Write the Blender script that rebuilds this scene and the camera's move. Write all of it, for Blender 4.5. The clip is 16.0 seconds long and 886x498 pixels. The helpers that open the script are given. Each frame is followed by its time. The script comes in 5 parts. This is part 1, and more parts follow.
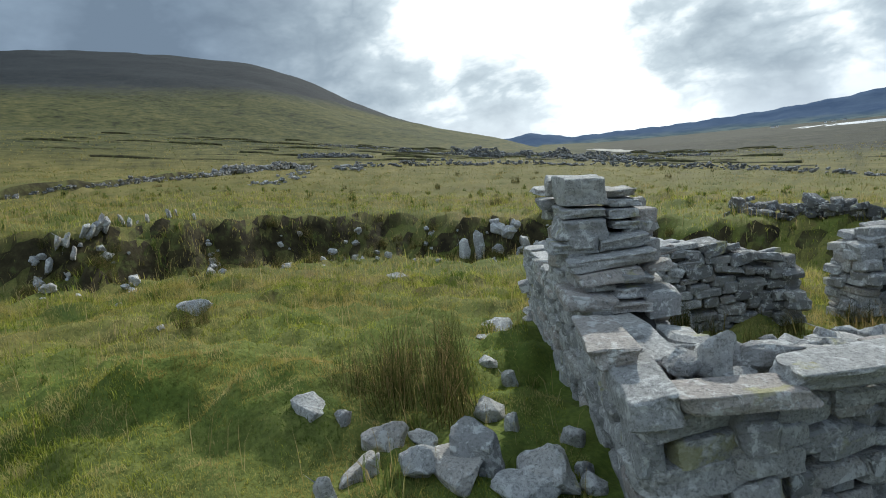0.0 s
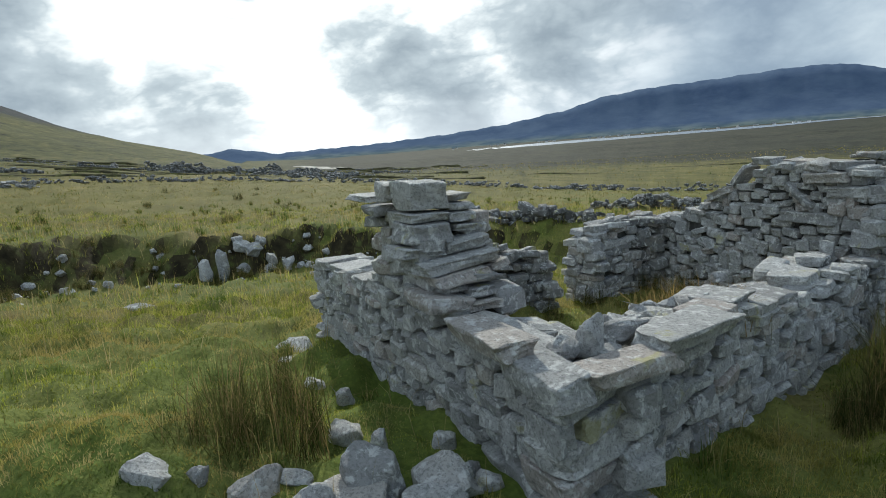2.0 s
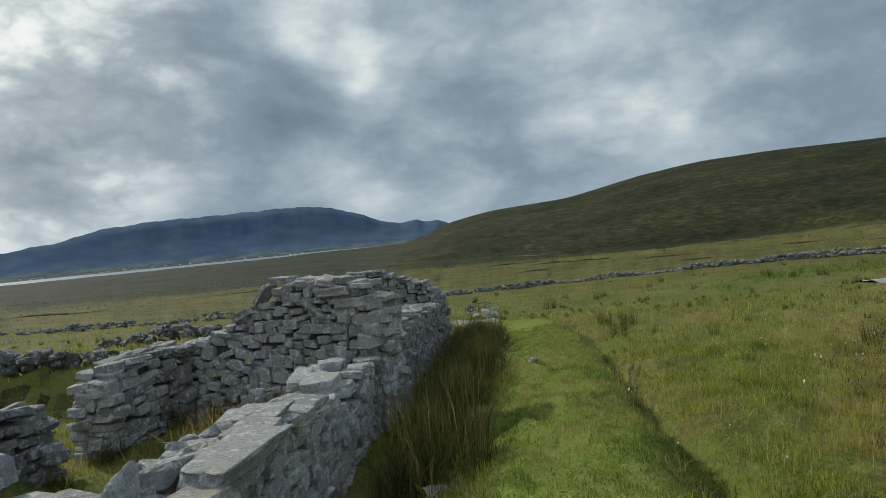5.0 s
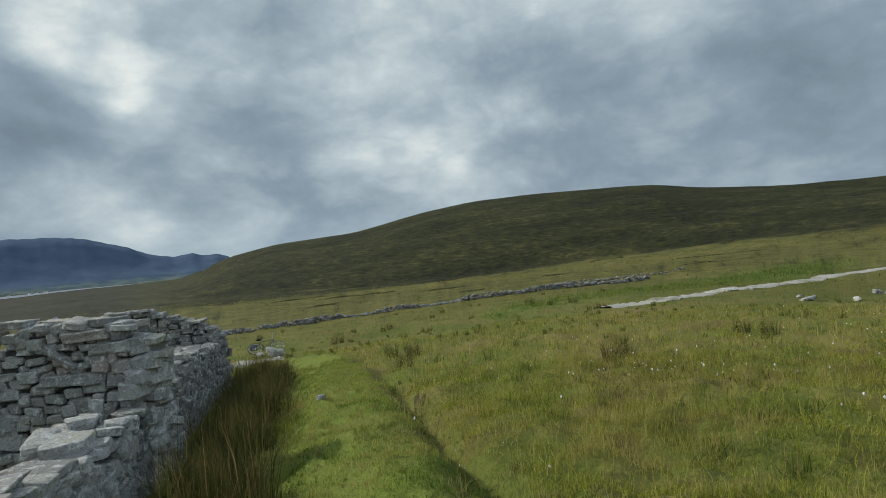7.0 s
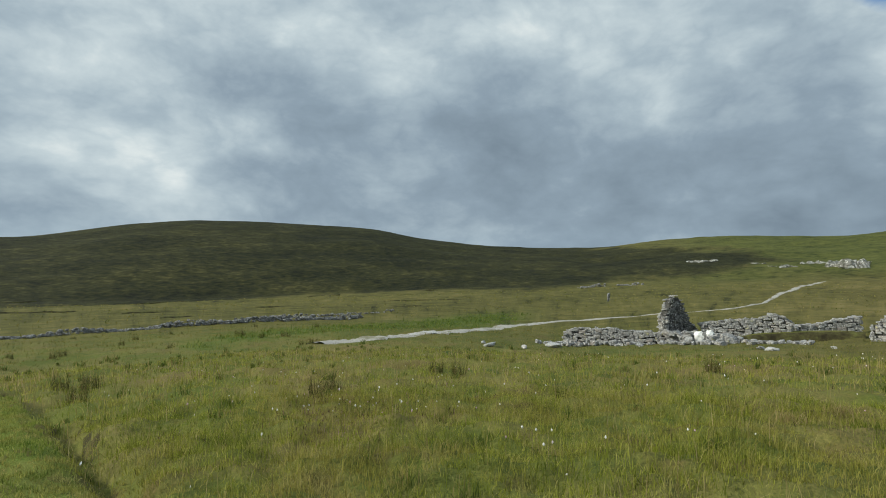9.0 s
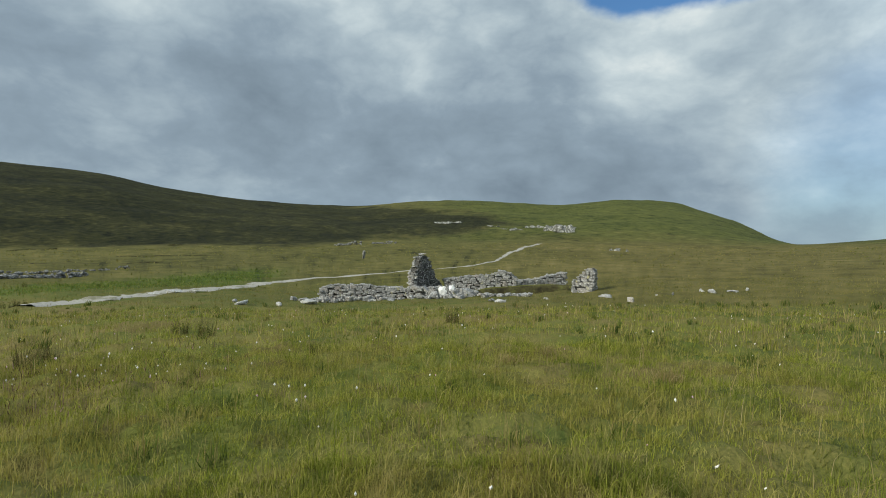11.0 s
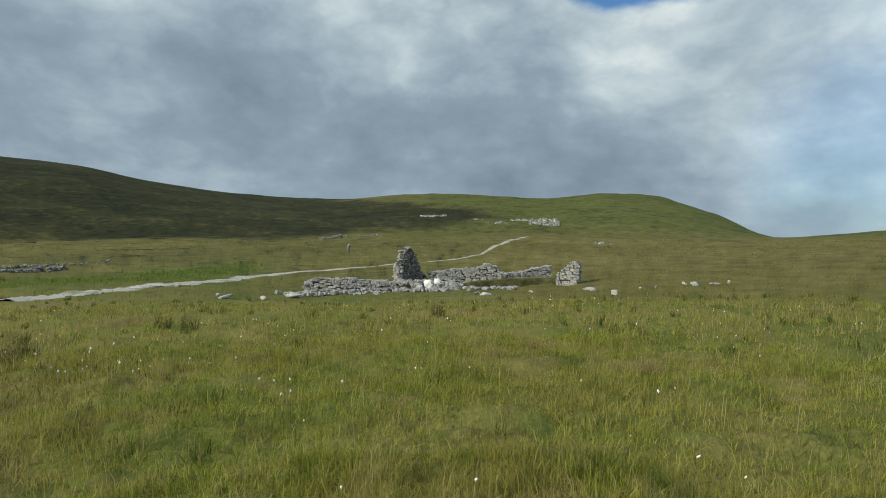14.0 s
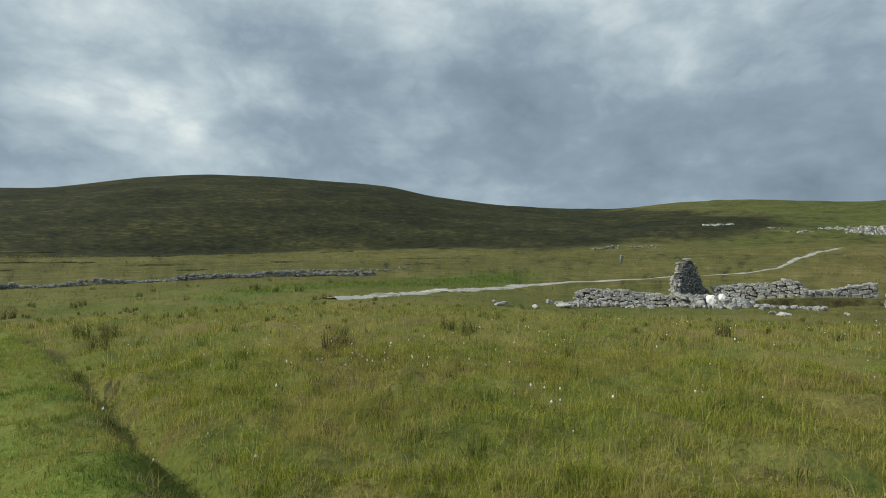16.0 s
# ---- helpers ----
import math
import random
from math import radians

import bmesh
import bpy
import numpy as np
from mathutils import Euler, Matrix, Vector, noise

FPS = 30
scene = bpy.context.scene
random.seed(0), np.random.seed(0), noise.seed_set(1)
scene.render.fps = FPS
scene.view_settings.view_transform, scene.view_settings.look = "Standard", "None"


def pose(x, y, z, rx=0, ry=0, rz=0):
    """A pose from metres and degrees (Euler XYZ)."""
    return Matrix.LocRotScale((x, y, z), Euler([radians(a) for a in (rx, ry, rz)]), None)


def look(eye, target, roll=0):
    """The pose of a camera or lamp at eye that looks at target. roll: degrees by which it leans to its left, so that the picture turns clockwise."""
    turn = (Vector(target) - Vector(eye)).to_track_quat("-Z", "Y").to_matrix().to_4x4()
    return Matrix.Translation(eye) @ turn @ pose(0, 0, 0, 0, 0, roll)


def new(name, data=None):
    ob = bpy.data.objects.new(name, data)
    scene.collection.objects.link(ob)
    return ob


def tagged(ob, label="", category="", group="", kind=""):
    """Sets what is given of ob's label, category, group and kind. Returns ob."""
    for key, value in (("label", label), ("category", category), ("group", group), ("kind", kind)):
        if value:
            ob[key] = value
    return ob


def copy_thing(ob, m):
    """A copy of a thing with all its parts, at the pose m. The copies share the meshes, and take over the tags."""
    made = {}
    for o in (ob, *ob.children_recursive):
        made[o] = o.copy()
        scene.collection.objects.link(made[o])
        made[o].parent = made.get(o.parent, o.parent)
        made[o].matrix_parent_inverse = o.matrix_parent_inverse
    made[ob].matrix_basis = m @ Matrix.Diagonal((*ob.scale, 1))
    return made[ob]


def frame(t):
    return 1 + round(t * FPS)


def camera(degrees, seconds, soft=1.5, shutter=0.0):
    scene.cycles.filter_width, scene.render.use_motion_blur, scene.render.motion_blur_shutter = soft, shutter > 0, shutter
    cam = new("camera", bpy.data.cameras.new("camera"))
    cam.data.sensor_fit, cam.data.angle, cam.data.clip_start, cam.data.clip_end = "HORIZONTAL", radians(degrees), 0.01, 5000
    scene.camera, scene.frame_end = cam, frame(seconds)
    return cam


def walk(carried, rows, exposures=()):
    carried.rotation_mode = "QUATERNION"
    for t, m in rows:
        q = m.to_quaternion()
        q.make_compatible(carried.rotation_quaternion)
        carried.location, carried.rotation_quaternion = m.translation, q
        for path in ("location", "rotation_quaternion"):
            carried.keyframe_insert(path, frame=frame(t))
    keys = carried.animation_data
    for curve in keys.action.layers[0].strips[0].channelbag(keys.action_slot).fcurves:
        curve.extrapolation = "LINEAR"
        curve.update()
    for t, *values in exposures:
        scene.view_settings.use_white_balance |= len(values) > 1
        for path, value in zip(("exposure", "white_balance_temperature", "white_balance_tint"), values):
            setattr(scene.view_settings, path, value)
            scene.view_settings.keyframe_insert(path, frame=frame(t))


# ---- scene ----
cam = camera(74.5, 16.0, 0.95)
PATH = [
    (0, (1.004, 0.341, 1.831), (-0.7110, 1.3157, 1.5009), -5.89),
    (0.5, (0.774, 0.208, 1.807), (-0.8460, 1.3326, 1.4718), -4.75),
    (1, (0.514, 0.031, 1.742), (-1.0012, 1.2799, 1.3634), -5.74),
    (1.5, (0.279, -0.061, 1.700), (-1.0614, 1.3721, 1.3153), -3.59),
    (2, (0.152, -0.250, 1.823), (-0.8937, 1.4152, 1.4592), -4.72),
    (2.5, (-0.065, -0.041, 1.727), (-0.9294, 1.7428, 1.4609), -8.42),
    (3, (-0.031, 0.058, 1.742), (-0.5053, 1.9904, 1.5353), -8.40),
    (3.5, (-0.000, 0.000, 1.700), (-0.0941, 1.9952, 1.5991), -6.48),
    (6, (-0.000, -0.000, 1.700), (0.7653, 1.8472, 1.6519), -4.58),
    (6.5, (0.000, 0.000, 1.700), (0.9555, 1.7565, 1.6594), -4.12),
    (7, (0.000, 0.000, 1.700), (1.1394, 1.6437, 1.6956), -4.89),
    (7.5, (0.000, 0.000, 1.700), (1.4498, 1.3776, 1.7211), -4.44),
    (8, (0.000, 0.000, 1.700), (1.5838, 1.2205, 1.7436), -1.96),
    (8.5, (0.000, 0.000, 1.700), (1.6257, 1.1630, 1.7676), 0.06),
    (9, (0.000, 0.000, 1.700), (1.7590, 0.9482, 1.7827), 1.28),
    (9.5, (0.000, 0.000, 1.700), (1.9065, 0.6014, 1.7608), 2.68),
    (10, (0.000, 0.000, 1.700), (1.9738, 0.3211, 1.7295), 2.92),
    (12.5, (-0.000, -0.000, 1.700), (1.9985, 0.0472, 1.6389), 2.66),
    (13, (-0.000, 0.000, 1.700), (1.9982, -0.0642, 1.6452), 2.57),
    (13.5, (-0.000, 0.000, 1.700), (1.9987, 0.0253, 1.6322), 2.28),
    (14, (-0.000, -0.000, 1.700), (1.9960, 0.1134, 1.6438), 2.66),
    (14.5, (0.000, 0.000, 1.700), (1.9920, 0.1741, 1.6602), 2.15),
    (15, (-0.000, -0.000, 1.700), (1.9821, 0.2624, 1.6503), 2.11),
    (15.5, (-0.000, -0.000, 1.700), (1.9312, 0.5150, 1.6268), 2.09),
    (16, (-0.000, -0.000, 1.700), (1.7405, 0.9833, 1.6392), 2.37),
]
EXPOSURE = [(0, 0.32), (2.5, 0.2), (3.5, 0.05), (5, -0.15), (6, -0.24), (6.5, -0.18), (7.5, 0.06), (8.5, 0.08), (10, 0.07), (16, 0.07)]
walk(cam, [(t, look(eye, target, roll)) for t, eye, target, roll in PATH], [(t, e, 6250 + 60 * min(t, 7), 5 - 0.35 * min(t, 9)) for t, e in EXPOSURE])

# ---- light ----
SUN_AZ, SUN_EL = radians(-36), radians(29.5)
sun_dir = Vector((math.sin(SUN_AZ) * math.cos(SUN_EL), math.cos(SUN_AZ) * math.cos(SUN_EL), math.sin(SUN_EL)))
sun = new("sun", bpy.data.lights.new("sun", "SUN"))
sun.data.energy, sun.data.angle, sun.data.color = 3.6, radians(1.2), (1.0, 0.96, 0.89)
sun.matrix_world = look((0, 0, 60), Vector((0, 0, 60)) - sun_dir)


class Nodes:
    """Short hand for building a node tree."""

    def __init__(self, tree):
        self.tree = tree
        tree.nodes.clear()

    def add(self, kind, **props):
        n = self.tree.nodes.new(kind)
        for k, v in props.items():
            if k in n.inputs:
                n.inputs[k].default_value = v
            else:
                setattr(n, k, v)
        return n

    def link(self, a, b):
        self.tree.links.new(a, b)

    def math(self, op, a, b=None, clamp=False):
        n = self.add("ShaderNodeMath", operation=op, use_clamp=clamp)
        for i, v in enumerate((a, b)):
            if v is None:
                continue
            if isinstance(v, (int, float)):
                n.inputs[i].default_value = v
            else:
                self.link(v, n.inputs[i])
        return n.outputs[0]

    def noise(self, vec, scale, detail=5.0, rough=0.55, distortion=0.0):
        n = self.add("ShaderNodeTexNoise")
        n.inputs["Scale"].default_value, n.inputs["Detail"].default_value = scale, detail
        n.inputs["Roughness"].default_value, n.inputs["Distortion"].default_value = rough, distortion
        if vec is not None:
            self.link(vec, n.inputs["Vector"])
        return n.outputs["Fac"]

    def ramp(self, fac, *stops):
        n = self.add("ShaderNodeValToRGB")
        el = n.color_ramp.elements
        while len(el) < len(stops):
            el.new(0.5)
        for e, (p, c) in zip(el, stops):
            e.position = p
            e.color = (*c, 1) if not isinstance(c, (int, float)) else (c, c, c, 1)
        self.link(fac, n.inputs[0])
        return n.outputs[0]

    def mix(self, fac, a, b, blend="MIX"):
        n = self.add("ShaderNodeMix", data_type="RGBA", blend_type=blend)
        for i, v in ((0, fac), (6, a), (7, b)):
            if isinstance(v, (int, float)):
                n.inputs[i].default_value = v
            elif isinstance(v, tuple):
                n.inputs[i].default_value = (*v, 1)
            else:
                self.link(v, n.inputs[i])
        return n.outputs[2]


def make_world():
    w = bpy.data.worlds.new("sky")
    w.use_nodes = True
    N = Nodes(w.node_tree)
    coord = N.add("ShaderNodeTexCoord").outputs["Generated"]
    sky = N.add("ShaderNodeTexSky", sky_type="NISHITA", sun_disc=False, sun_elevation=SUN_EL, sun_rotation=SUN_AZ)
    sep = N.add("ShaderNodeSeparateXYZ")
    N.link(coord, sep.inputs[0])
    x, y, z = sep.outputs
    low = N.math("MAXIMUM", z, 0.0)

    def vector(op, a, b):
        n = N.add("ShaderNodeVectorMath", operation=op)
        for i, v in enumerate((a, b)):
            if isinstance(v, tuple):
                n.inputs[i].default_value = v
            else:
                N.link(v, n.inputs[i])
        return n.outputs[0]

    def colour_noise(vec, scale, detail):
        n = N.add("ShaderNodeTexNoise")
        n.inputs["Scale"].default_value, n.inputs["Detail"].default_value, n.inputs["Roughness"].default_value = scale, detail, 0.5
        N.link(vec, n.inputs["Vector"])
        return vector("SUBTRACT", n.outputs["Color"], (0.5, 0.5, 0.5))

    # heaped cloud, wider than high, swirled a little
    heap = vector("MULTIPLY", coord, (1.0, 1.0, 1.7))
    layer = vector("ADD", heap, vector("MULTIPLY", colour_noise(heap, 3.0, 3.0), (0.10, 0.10, 0.10)))
    above = vector("ADD", layer, (0.0, 0.0, 0.075))
    torn = N.add("ShaderNodeVectorMath", operation="NORMALIZE")
    N.link(vector("ADD", coord, vector("MULTIPLY", colour_noise(vector("MULTIPLY", coord, (1.0, 1.0, 1.75)), 7.0, 6.0), (0.12, 0.12, 0.09))), torn.inputs[0])

    def lobe(az, el, inner, outer, edge=None):
        """One towards a bearing and height in the sky, nought beyond the outer angle."""
        dot = N.add("ShaderNodeVectorMath", operation="DOT_PRODUCT")
        N.link(edge or coord, dot.inputs[0])
        az, el = radians(az), radians(el)
        dot.inputs[1].default_value = (math.sin(az) * math.cos(el), math.cos(az) * math.cos(el), math.sin(el))
        m = N.add("ShaderNodeMapRange", interpolation_type="SMOOTHSTEP")
        N.link(dot.outputs["Value"], m.inputs["Value"])
        m.inputs["From Min"].default_value, m.inputs["From Max"].default_value = math.cos(radians(outer)), math.cos(radians(inner))
        return m.outputs["Result"]

    near = N.math("MAXIMUM", lobe(-48, 14, 8, 34), N.math("MULTIPLY", lobe(-30, 16, 4, 26), 0.9))
    big = N.noise(layer, 2.9, 2.5, 0.5)
    fine = N.noise(layer, 6.5, 9.0, 0.55)
    relief = N.math("SUBTRACT", fine, N.noise(above, 6.5, 9.0, 0.55))
    # the rounded heads of the heaps: dark creases between bright swells
    swell = N.math("ABSOLUTE", N.math("SUBTRACT", N.noise(layer, 11.0, 4.0, 0.55), 0.5), 0.0)
    swell = N.math("SUBTRACT", 0.07, swell)
    strata = N.noise(vector("MULTIPLY", torn.outputs[0], (3.0, 3.0, 26.0)), 1.0, 4.0, 0.55)
    strata = N.math("MULTIPLY", N.math("SUBTRACT", strata, 0.5), N.ramp(low, (0.02, 0.75), (0.17, 0.0)))
    # the masses of cloud: where they are thicker (+) and thinner (-)
    mass = 0.0
    for az, el, inner, outer, much in ((-88, 20, 4, 28, 0.15), (-80, 11, 2, 12, 0.06), (-52, 11, 4, 18, -0.06), (-66, 8.5, 1, 7, 0.06), (-37, 8, 1, 6, 0.12), (-63, 5.2, 1, 6, 0.10), (-53, 5, 1, 6, 0.10), (-30, 2.8, 1, 6, 0.10), (-24, 5, 1, 5, -0.05), (-17, 10, 2, 10, 0.075), (-5, 13, 4, 14, 0.05), (-2, 7, 2, 8, 0.06), (-15, 4.5, 1, 7, -0.12),
                                       (5, 18.4, 1, 6, -0.13), (0.5, 20, 1, 5, -0.08), (9, 16.5, 1, 5, -0.06), (22, 13, 3, 12, 0.04), (14, 10, 2, 9, 0.04), (26, 8.0, 0.5, 4.2, -0.07), (31, 9.2, 0.5, 4.4, -0.07), (36, 9.8, 0.5, 4, -0.05), (4, 4.5, 1, 8, -0.07), (3, 11.5, 2, 9, 0.04), (40, 17, 3, 12, -0.03), (57, 15, 4, 14, 0.03), (47, 9.5, 3, 13, 0.05), (70, 7.5, 4, 16, 0.11), (95, 8, 3, 14, 0.09), (104, 17, 2, 7, -0.06), (115, 6, 1, 6, -0.05), (86, 14, 3, 12, 0.03), (112, 13, 2, 8, 0.03), (74, 20, 4, 12, -0.02), (122, 12, 3, 12, -0.03)):
        bump = N.math("MULTIPLY", lobe(az, el, inner, outer, torn.outputs[0] if outer < 7 else None), much)
        mass = N.math("ADD", bump, mass)
    soft = N.math("ADD", N.math("ADD", N.math("MULTIPLY", big, 0.42), N.math("MULTIPLY", fine, 0.27)), 0.15)
    soft = N.math("SUBTRACT", N.math("ADD", soft, mass), N.math("MULTIPLY", relief, 0.28))
    soft = N.math("ADD", N.math("ADD", soft, N.math("MULTIPLY", strata, 0.14)), N.math("MULTIPLY", swell, 0.2))
    body = N.math("ADD", N.math("ADD", N.math("MULTIPLY", big, 0.46), N.math("MULTIPLY", fine, 0.36)), 0.095)
    body = N.math("SUBTRACT", N.math("ADD", body, mass), N.math("MULTIPLY", relief, 0.3))
    body = N.math("ADD", N.math("ADD", body, N.math("MULTIPLY", strata, 0.45)), N.math("MULTIPLY", swell, 0.42))
    grey = N.ramp(soft, (0.26, (1.0, 1.0, 1.0)), (0.35, (0.78, 0.81, 0.85)), (0.42, (0.54, 0.61, 0.685)), (0.49, (0.385, 0.46, 0.55)), (0.57, (0.265, 0.332, 0.425)), (0.74, (0.15, 0.195, 0.26)))
    lit = N.ramp(body, (0.36, (1.25, 1.25, 1.26)), (0.49, (1.02, 1.02, 1.04)), (0.525, (0.78, 0.82, 0.85)), (0.575, (0.52, 0.58, 0.63)), (0.68, (0.33, 0.385, 0.44)), (0.85, (0.17, 0.21, 0.27)))
    # unseen cloud behind the view, brightened to add fill on shaded faces
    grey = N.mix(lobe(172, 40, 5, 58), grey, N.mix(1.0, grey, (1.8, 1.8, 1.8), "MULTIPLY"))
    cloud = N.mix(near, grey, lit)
    gap = N.math("MULTIPLY", N.math("ADD", lobe(106, 41, 19.3, 20.8, torn.outputs[0]), N.math("MULTIPLY", lobe(124, 6, 2, 13, torn.outputs[0]), 0.32)), N.ramp(soft, (0.50, 1.0), (0.62, 0.3)), True)
    blue = N.mix(1.0, sky.outputs[0], (0.06, 0.09, 0.125), "MULTIPLY")
    col = N.mix(gap, cloud, blue)
    hor = N.ramp(low, (0.0, 1.0), (0.085, 0.0))
    col = N.mix(N.math("MULTIPLY", hor, 0.6), col, N.mix(near, (0.33, 0.42, 0.53), (0.9, 0.93, 0.97)))
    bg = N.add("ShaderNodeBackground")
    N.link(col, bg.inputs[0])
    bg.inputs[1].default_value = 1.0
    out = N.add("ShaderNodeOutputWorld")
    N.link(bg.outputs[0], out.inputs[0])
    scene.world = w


make_world()

# ---- materials ----


def surface(name, build, rough=0.9, bump=0.0, spec=0.25):
    """A material whose colour and relief come from build(N, where), which gives a colour and a height."""
    m = bpy.data.materials.new(name)
    m.use_nodes = True
    N = Nodes(m.node_tree)
    bsdf = N.add("ShaderNodeBsdfPrincipled")
    bsdf.inputs["Roughness"].default_value = rough
    bsdf.inputs["Specular IOR Level"].default_value = spec
    pos = N.add("ShaderNodeNewGeometry")
    col, height = build(N, pos)
    if isinstance(col, tuple):
        bsdf.inputs["Base Color"].default_value = (*col, 1)
    else:
        N.link(col, bsdf.inputs["Base Color"])
    if height is not None and bump > 0:
        b = N.add("ShaderNodeBump")
        b.inputs["Distance"].default_value, b.inputs["Strength"].default_value = bump, 1.0
        N.link(height, b.inputs["Height"])
        N.link(b.outputs[0], bsdf.inputs["Normal"])
    out = N.add("ShaderNodeOutputMaterial")
    N.link(bsdf.outputs[0], out.inputs[0])
    return m


def stone_look(per_island, dark=1.0, pale=1.0, ochre=0.0):
    def build(N, geo):
        p = geo.outputs["Position"]
        rnd = geo.outputs["Random Per Island"] if per_island else N.add("ShaderNodeObjectInfo").outputs["Random"]
        tone = N.ramp(rnd, (0.0, (0.27 * dark, 0.265 * dark, 0.26 * dark)), (0.25, (0.36 * dark, 0.355 * dark, 0.345 * dark)), (0.7, (0.475 * pale, 0.468 * pale, 0.452 * pale)), (0.88, (0.45 * pale, 0.422 * pale, 0.385 * pale)), (1.0, (0.42 * pale, 0.365 * pale, 0.33 * pale)))
        grain = N.noise(p, 46.0, 7.0, 0.75)
        blotch = N.noise(p, 11.0, 7.0, 0.72, 0.4)
        col = N.mix(N.ramp(grain, (0.40, 0.65), (0.51, 0.0)), tone, (0.17, 0.168, 0.16))
        col = N.mix(N.ramp(blotch, (0.53, 0.0), (0.59, 0.7)), col, (0.70, 0.70, 0.675))
        spots = N.noise(p, 24.0, 5.0, 0.65, 0.3)
        col = N.mix(N.ramp(spots, (0.59, 0.0), (0.66, 0.55)), col, (0.17, 0.168, 0.16))
        lichen = N.noise(p, 2.7, 4.0, 0.6, 0.5)
        col = N.mix(N.ramp(lichen, (0.64 - ochre, 0.0), (0.70 - ochre, 0.6)), col, (0.44, 0.41, 0.17))
        h = N.math("ADD", grain, N.math("MULTIPLY", blotch, 1.6))
        return col, h
    return build


STONE = surface("dry_stone", stone_look(False), 0.9, 0.022)
OCHRE_STONE = surface("ochre_lichened_stone", stone_look(False, 1.0, 1.0, 0.2), 0.9, 0.022)
BOULDER_STONE = surface("weathered_boulder", stone_look(False, 1.1, 1.05), 0.9, 0.022)
RUIN_STONE = surface("tawny_ruin_stone", stone_look(False, 0.66, 0.7, 0.03), 0.95, 0.03)
# ruin gable's side away from the sun: shade and grime put into the colour
SHADED_STONE = surface("soot_blackened_stone", stone_look(False, 0.2, 0.24), 0.95, 0.03)
MOSSY_STONE = surface("mossy_field_stone", stone_look(True, 0.3, 0.4), 0.95, 0.03)
STONE_JOINED = surface("dry_stone_rubble", stone_look(True, 0.64, 0.68), 0.9, 0.03)
# near-black in colour, so the gaps between the stones read as deep shade
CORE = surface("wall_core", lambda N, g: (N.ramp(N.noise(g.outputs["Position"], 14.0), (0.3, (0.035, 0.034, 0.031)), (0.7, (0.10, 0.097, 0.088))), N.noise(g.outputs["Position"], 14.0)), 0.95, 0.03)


def ground_look(N, geo):
    p = geo.outputs["Position"]
    wide = N.noise(p, 0.035, 5.0, 0.6, 0.6)
    mid = N.noise(p, 0.33, 5.0, 0.6, 0.3)
    small = N.noise(p, 2.6, 5.0, 0.65)
    fine = N.noise(p, 22.0, 4.0, 0.7)
    grass = N.ramp(mid, (0.32, (0.095, 0.125, 0.022)), (0.45, (0.15, 0.165, 0.035)), (0.56, (0.205, 0.185, 0.055)), (0.68, (0.23, 0.175, 0.07)))
    heath = N.ramp(small, (0.3, (0.065, 0.08, 0.022)), (0.55, (0.125, 0.125, 0.04)), (0.75, (0.17, 0.145, 0.06)))
    col = N.mix(N.ramp(wide, (0.42, 0.0), (0.6, 0.7)), grass, heath)
    rusty = N.noise(p, 0.85, 5.0, 0.65, 0.4)
    col = N.mix(N.ramp(rusty, (0.54, 0.0), (0.68, 0.8)), col, (0.16, 0.115, 0.045))
    col = N.mix(N.ramp(rusty, (0.32, 0.75), (0.43, 0.0)), col, (0.05, 0.085, 0.018))
    col = N.mix(N.ramp(fine, (0.4, 0.45), (0.62, 0.0)), col, (0.05, 0.06, 0.016))
    lawn = N.add("ShaderNodeVectorMath", operation="DISTANCE")
    N.link(p, lawn.inputs[0])
    lawn.inputs[1].default_value = (-3.2, 2.0, 0.0)
    lush = N.ramp(N.math("DIVIDE", N.math("ADD", lawn.outputs["Value"], N.math("MULTIPLY", small, 2.0)), 10.0), (0.3, 0.55), (0.62, 0.0))
    col = N.mix(lush, col, N.ramp(fine, (0.3, (0.04, 0.075, 0.013)), (0.7, (0.11, 0.165, 0.03))))
    sep = N.add("ShaderNodeSeparateXYZ")
    N.link(geo.outputs["True Normal"], sep.inputs[0])
    steep = N.ramp(sep.outputs[2], (0.62, 1.0), (0.80, 0.0))
    dist = N.add("ShaderNodeVectorMath", operation="LENGTH")
    N.link(p, dist.inputs[0])
    nearby = N.ramp(N.math("DIVIDE", dist.outputs["Value"], 100.0), (0.065, 0.0), (0.095, 1.0), (0.3, 1.0), (0.6, 0.0))
    peat = N.ramp(small, (0.36, (0.02, 0.016, 0.009)), (0.54, (0.05, 0.042, 0.02)), (0.64, (0.085, 0.095, 0.03)))
    col = N.mix(N.math("MULTIPLY", steep, nearby), col, peat)
    # the moor beyond: open grass moor, heather hillsides darkened for cloud shade, valley bog, green verges
    def cover(name):
        return N.add("ShaderNodeAttribute", attribute_name=name).outputs["Fac"]

    up = N.add("ShaderNodeSeparateXYZ")
    N.link(p, up.inputs[0])
    turn = N.add("ShaderNodeCombineXYZ")
    N.link(N.math("MULTIPLY", N.math("ARCTAN2", up.outputs[0], up.outputs[1]), 46.0), turn.inputs[0])
    N.link(N.math("ADD", N.math("MULTIPLY", up.outputs[2], 0.34), N.math("MULTIPLY", dist.outputs["Value"], 0.022)), turn.inputs[1])
    streak = N.noise(turn.outputs[0], 1.0, 6.0, 0.62, 0.2)
    hag = N.noise(p, 0.3, 6.0, 0.7, 0.3)
    broad = N.noise(p, 0.018, 6.0, 0.62, 0.4)
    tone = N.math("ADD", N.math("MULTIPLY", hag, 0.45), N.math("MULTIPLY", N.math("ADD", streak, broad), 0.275))
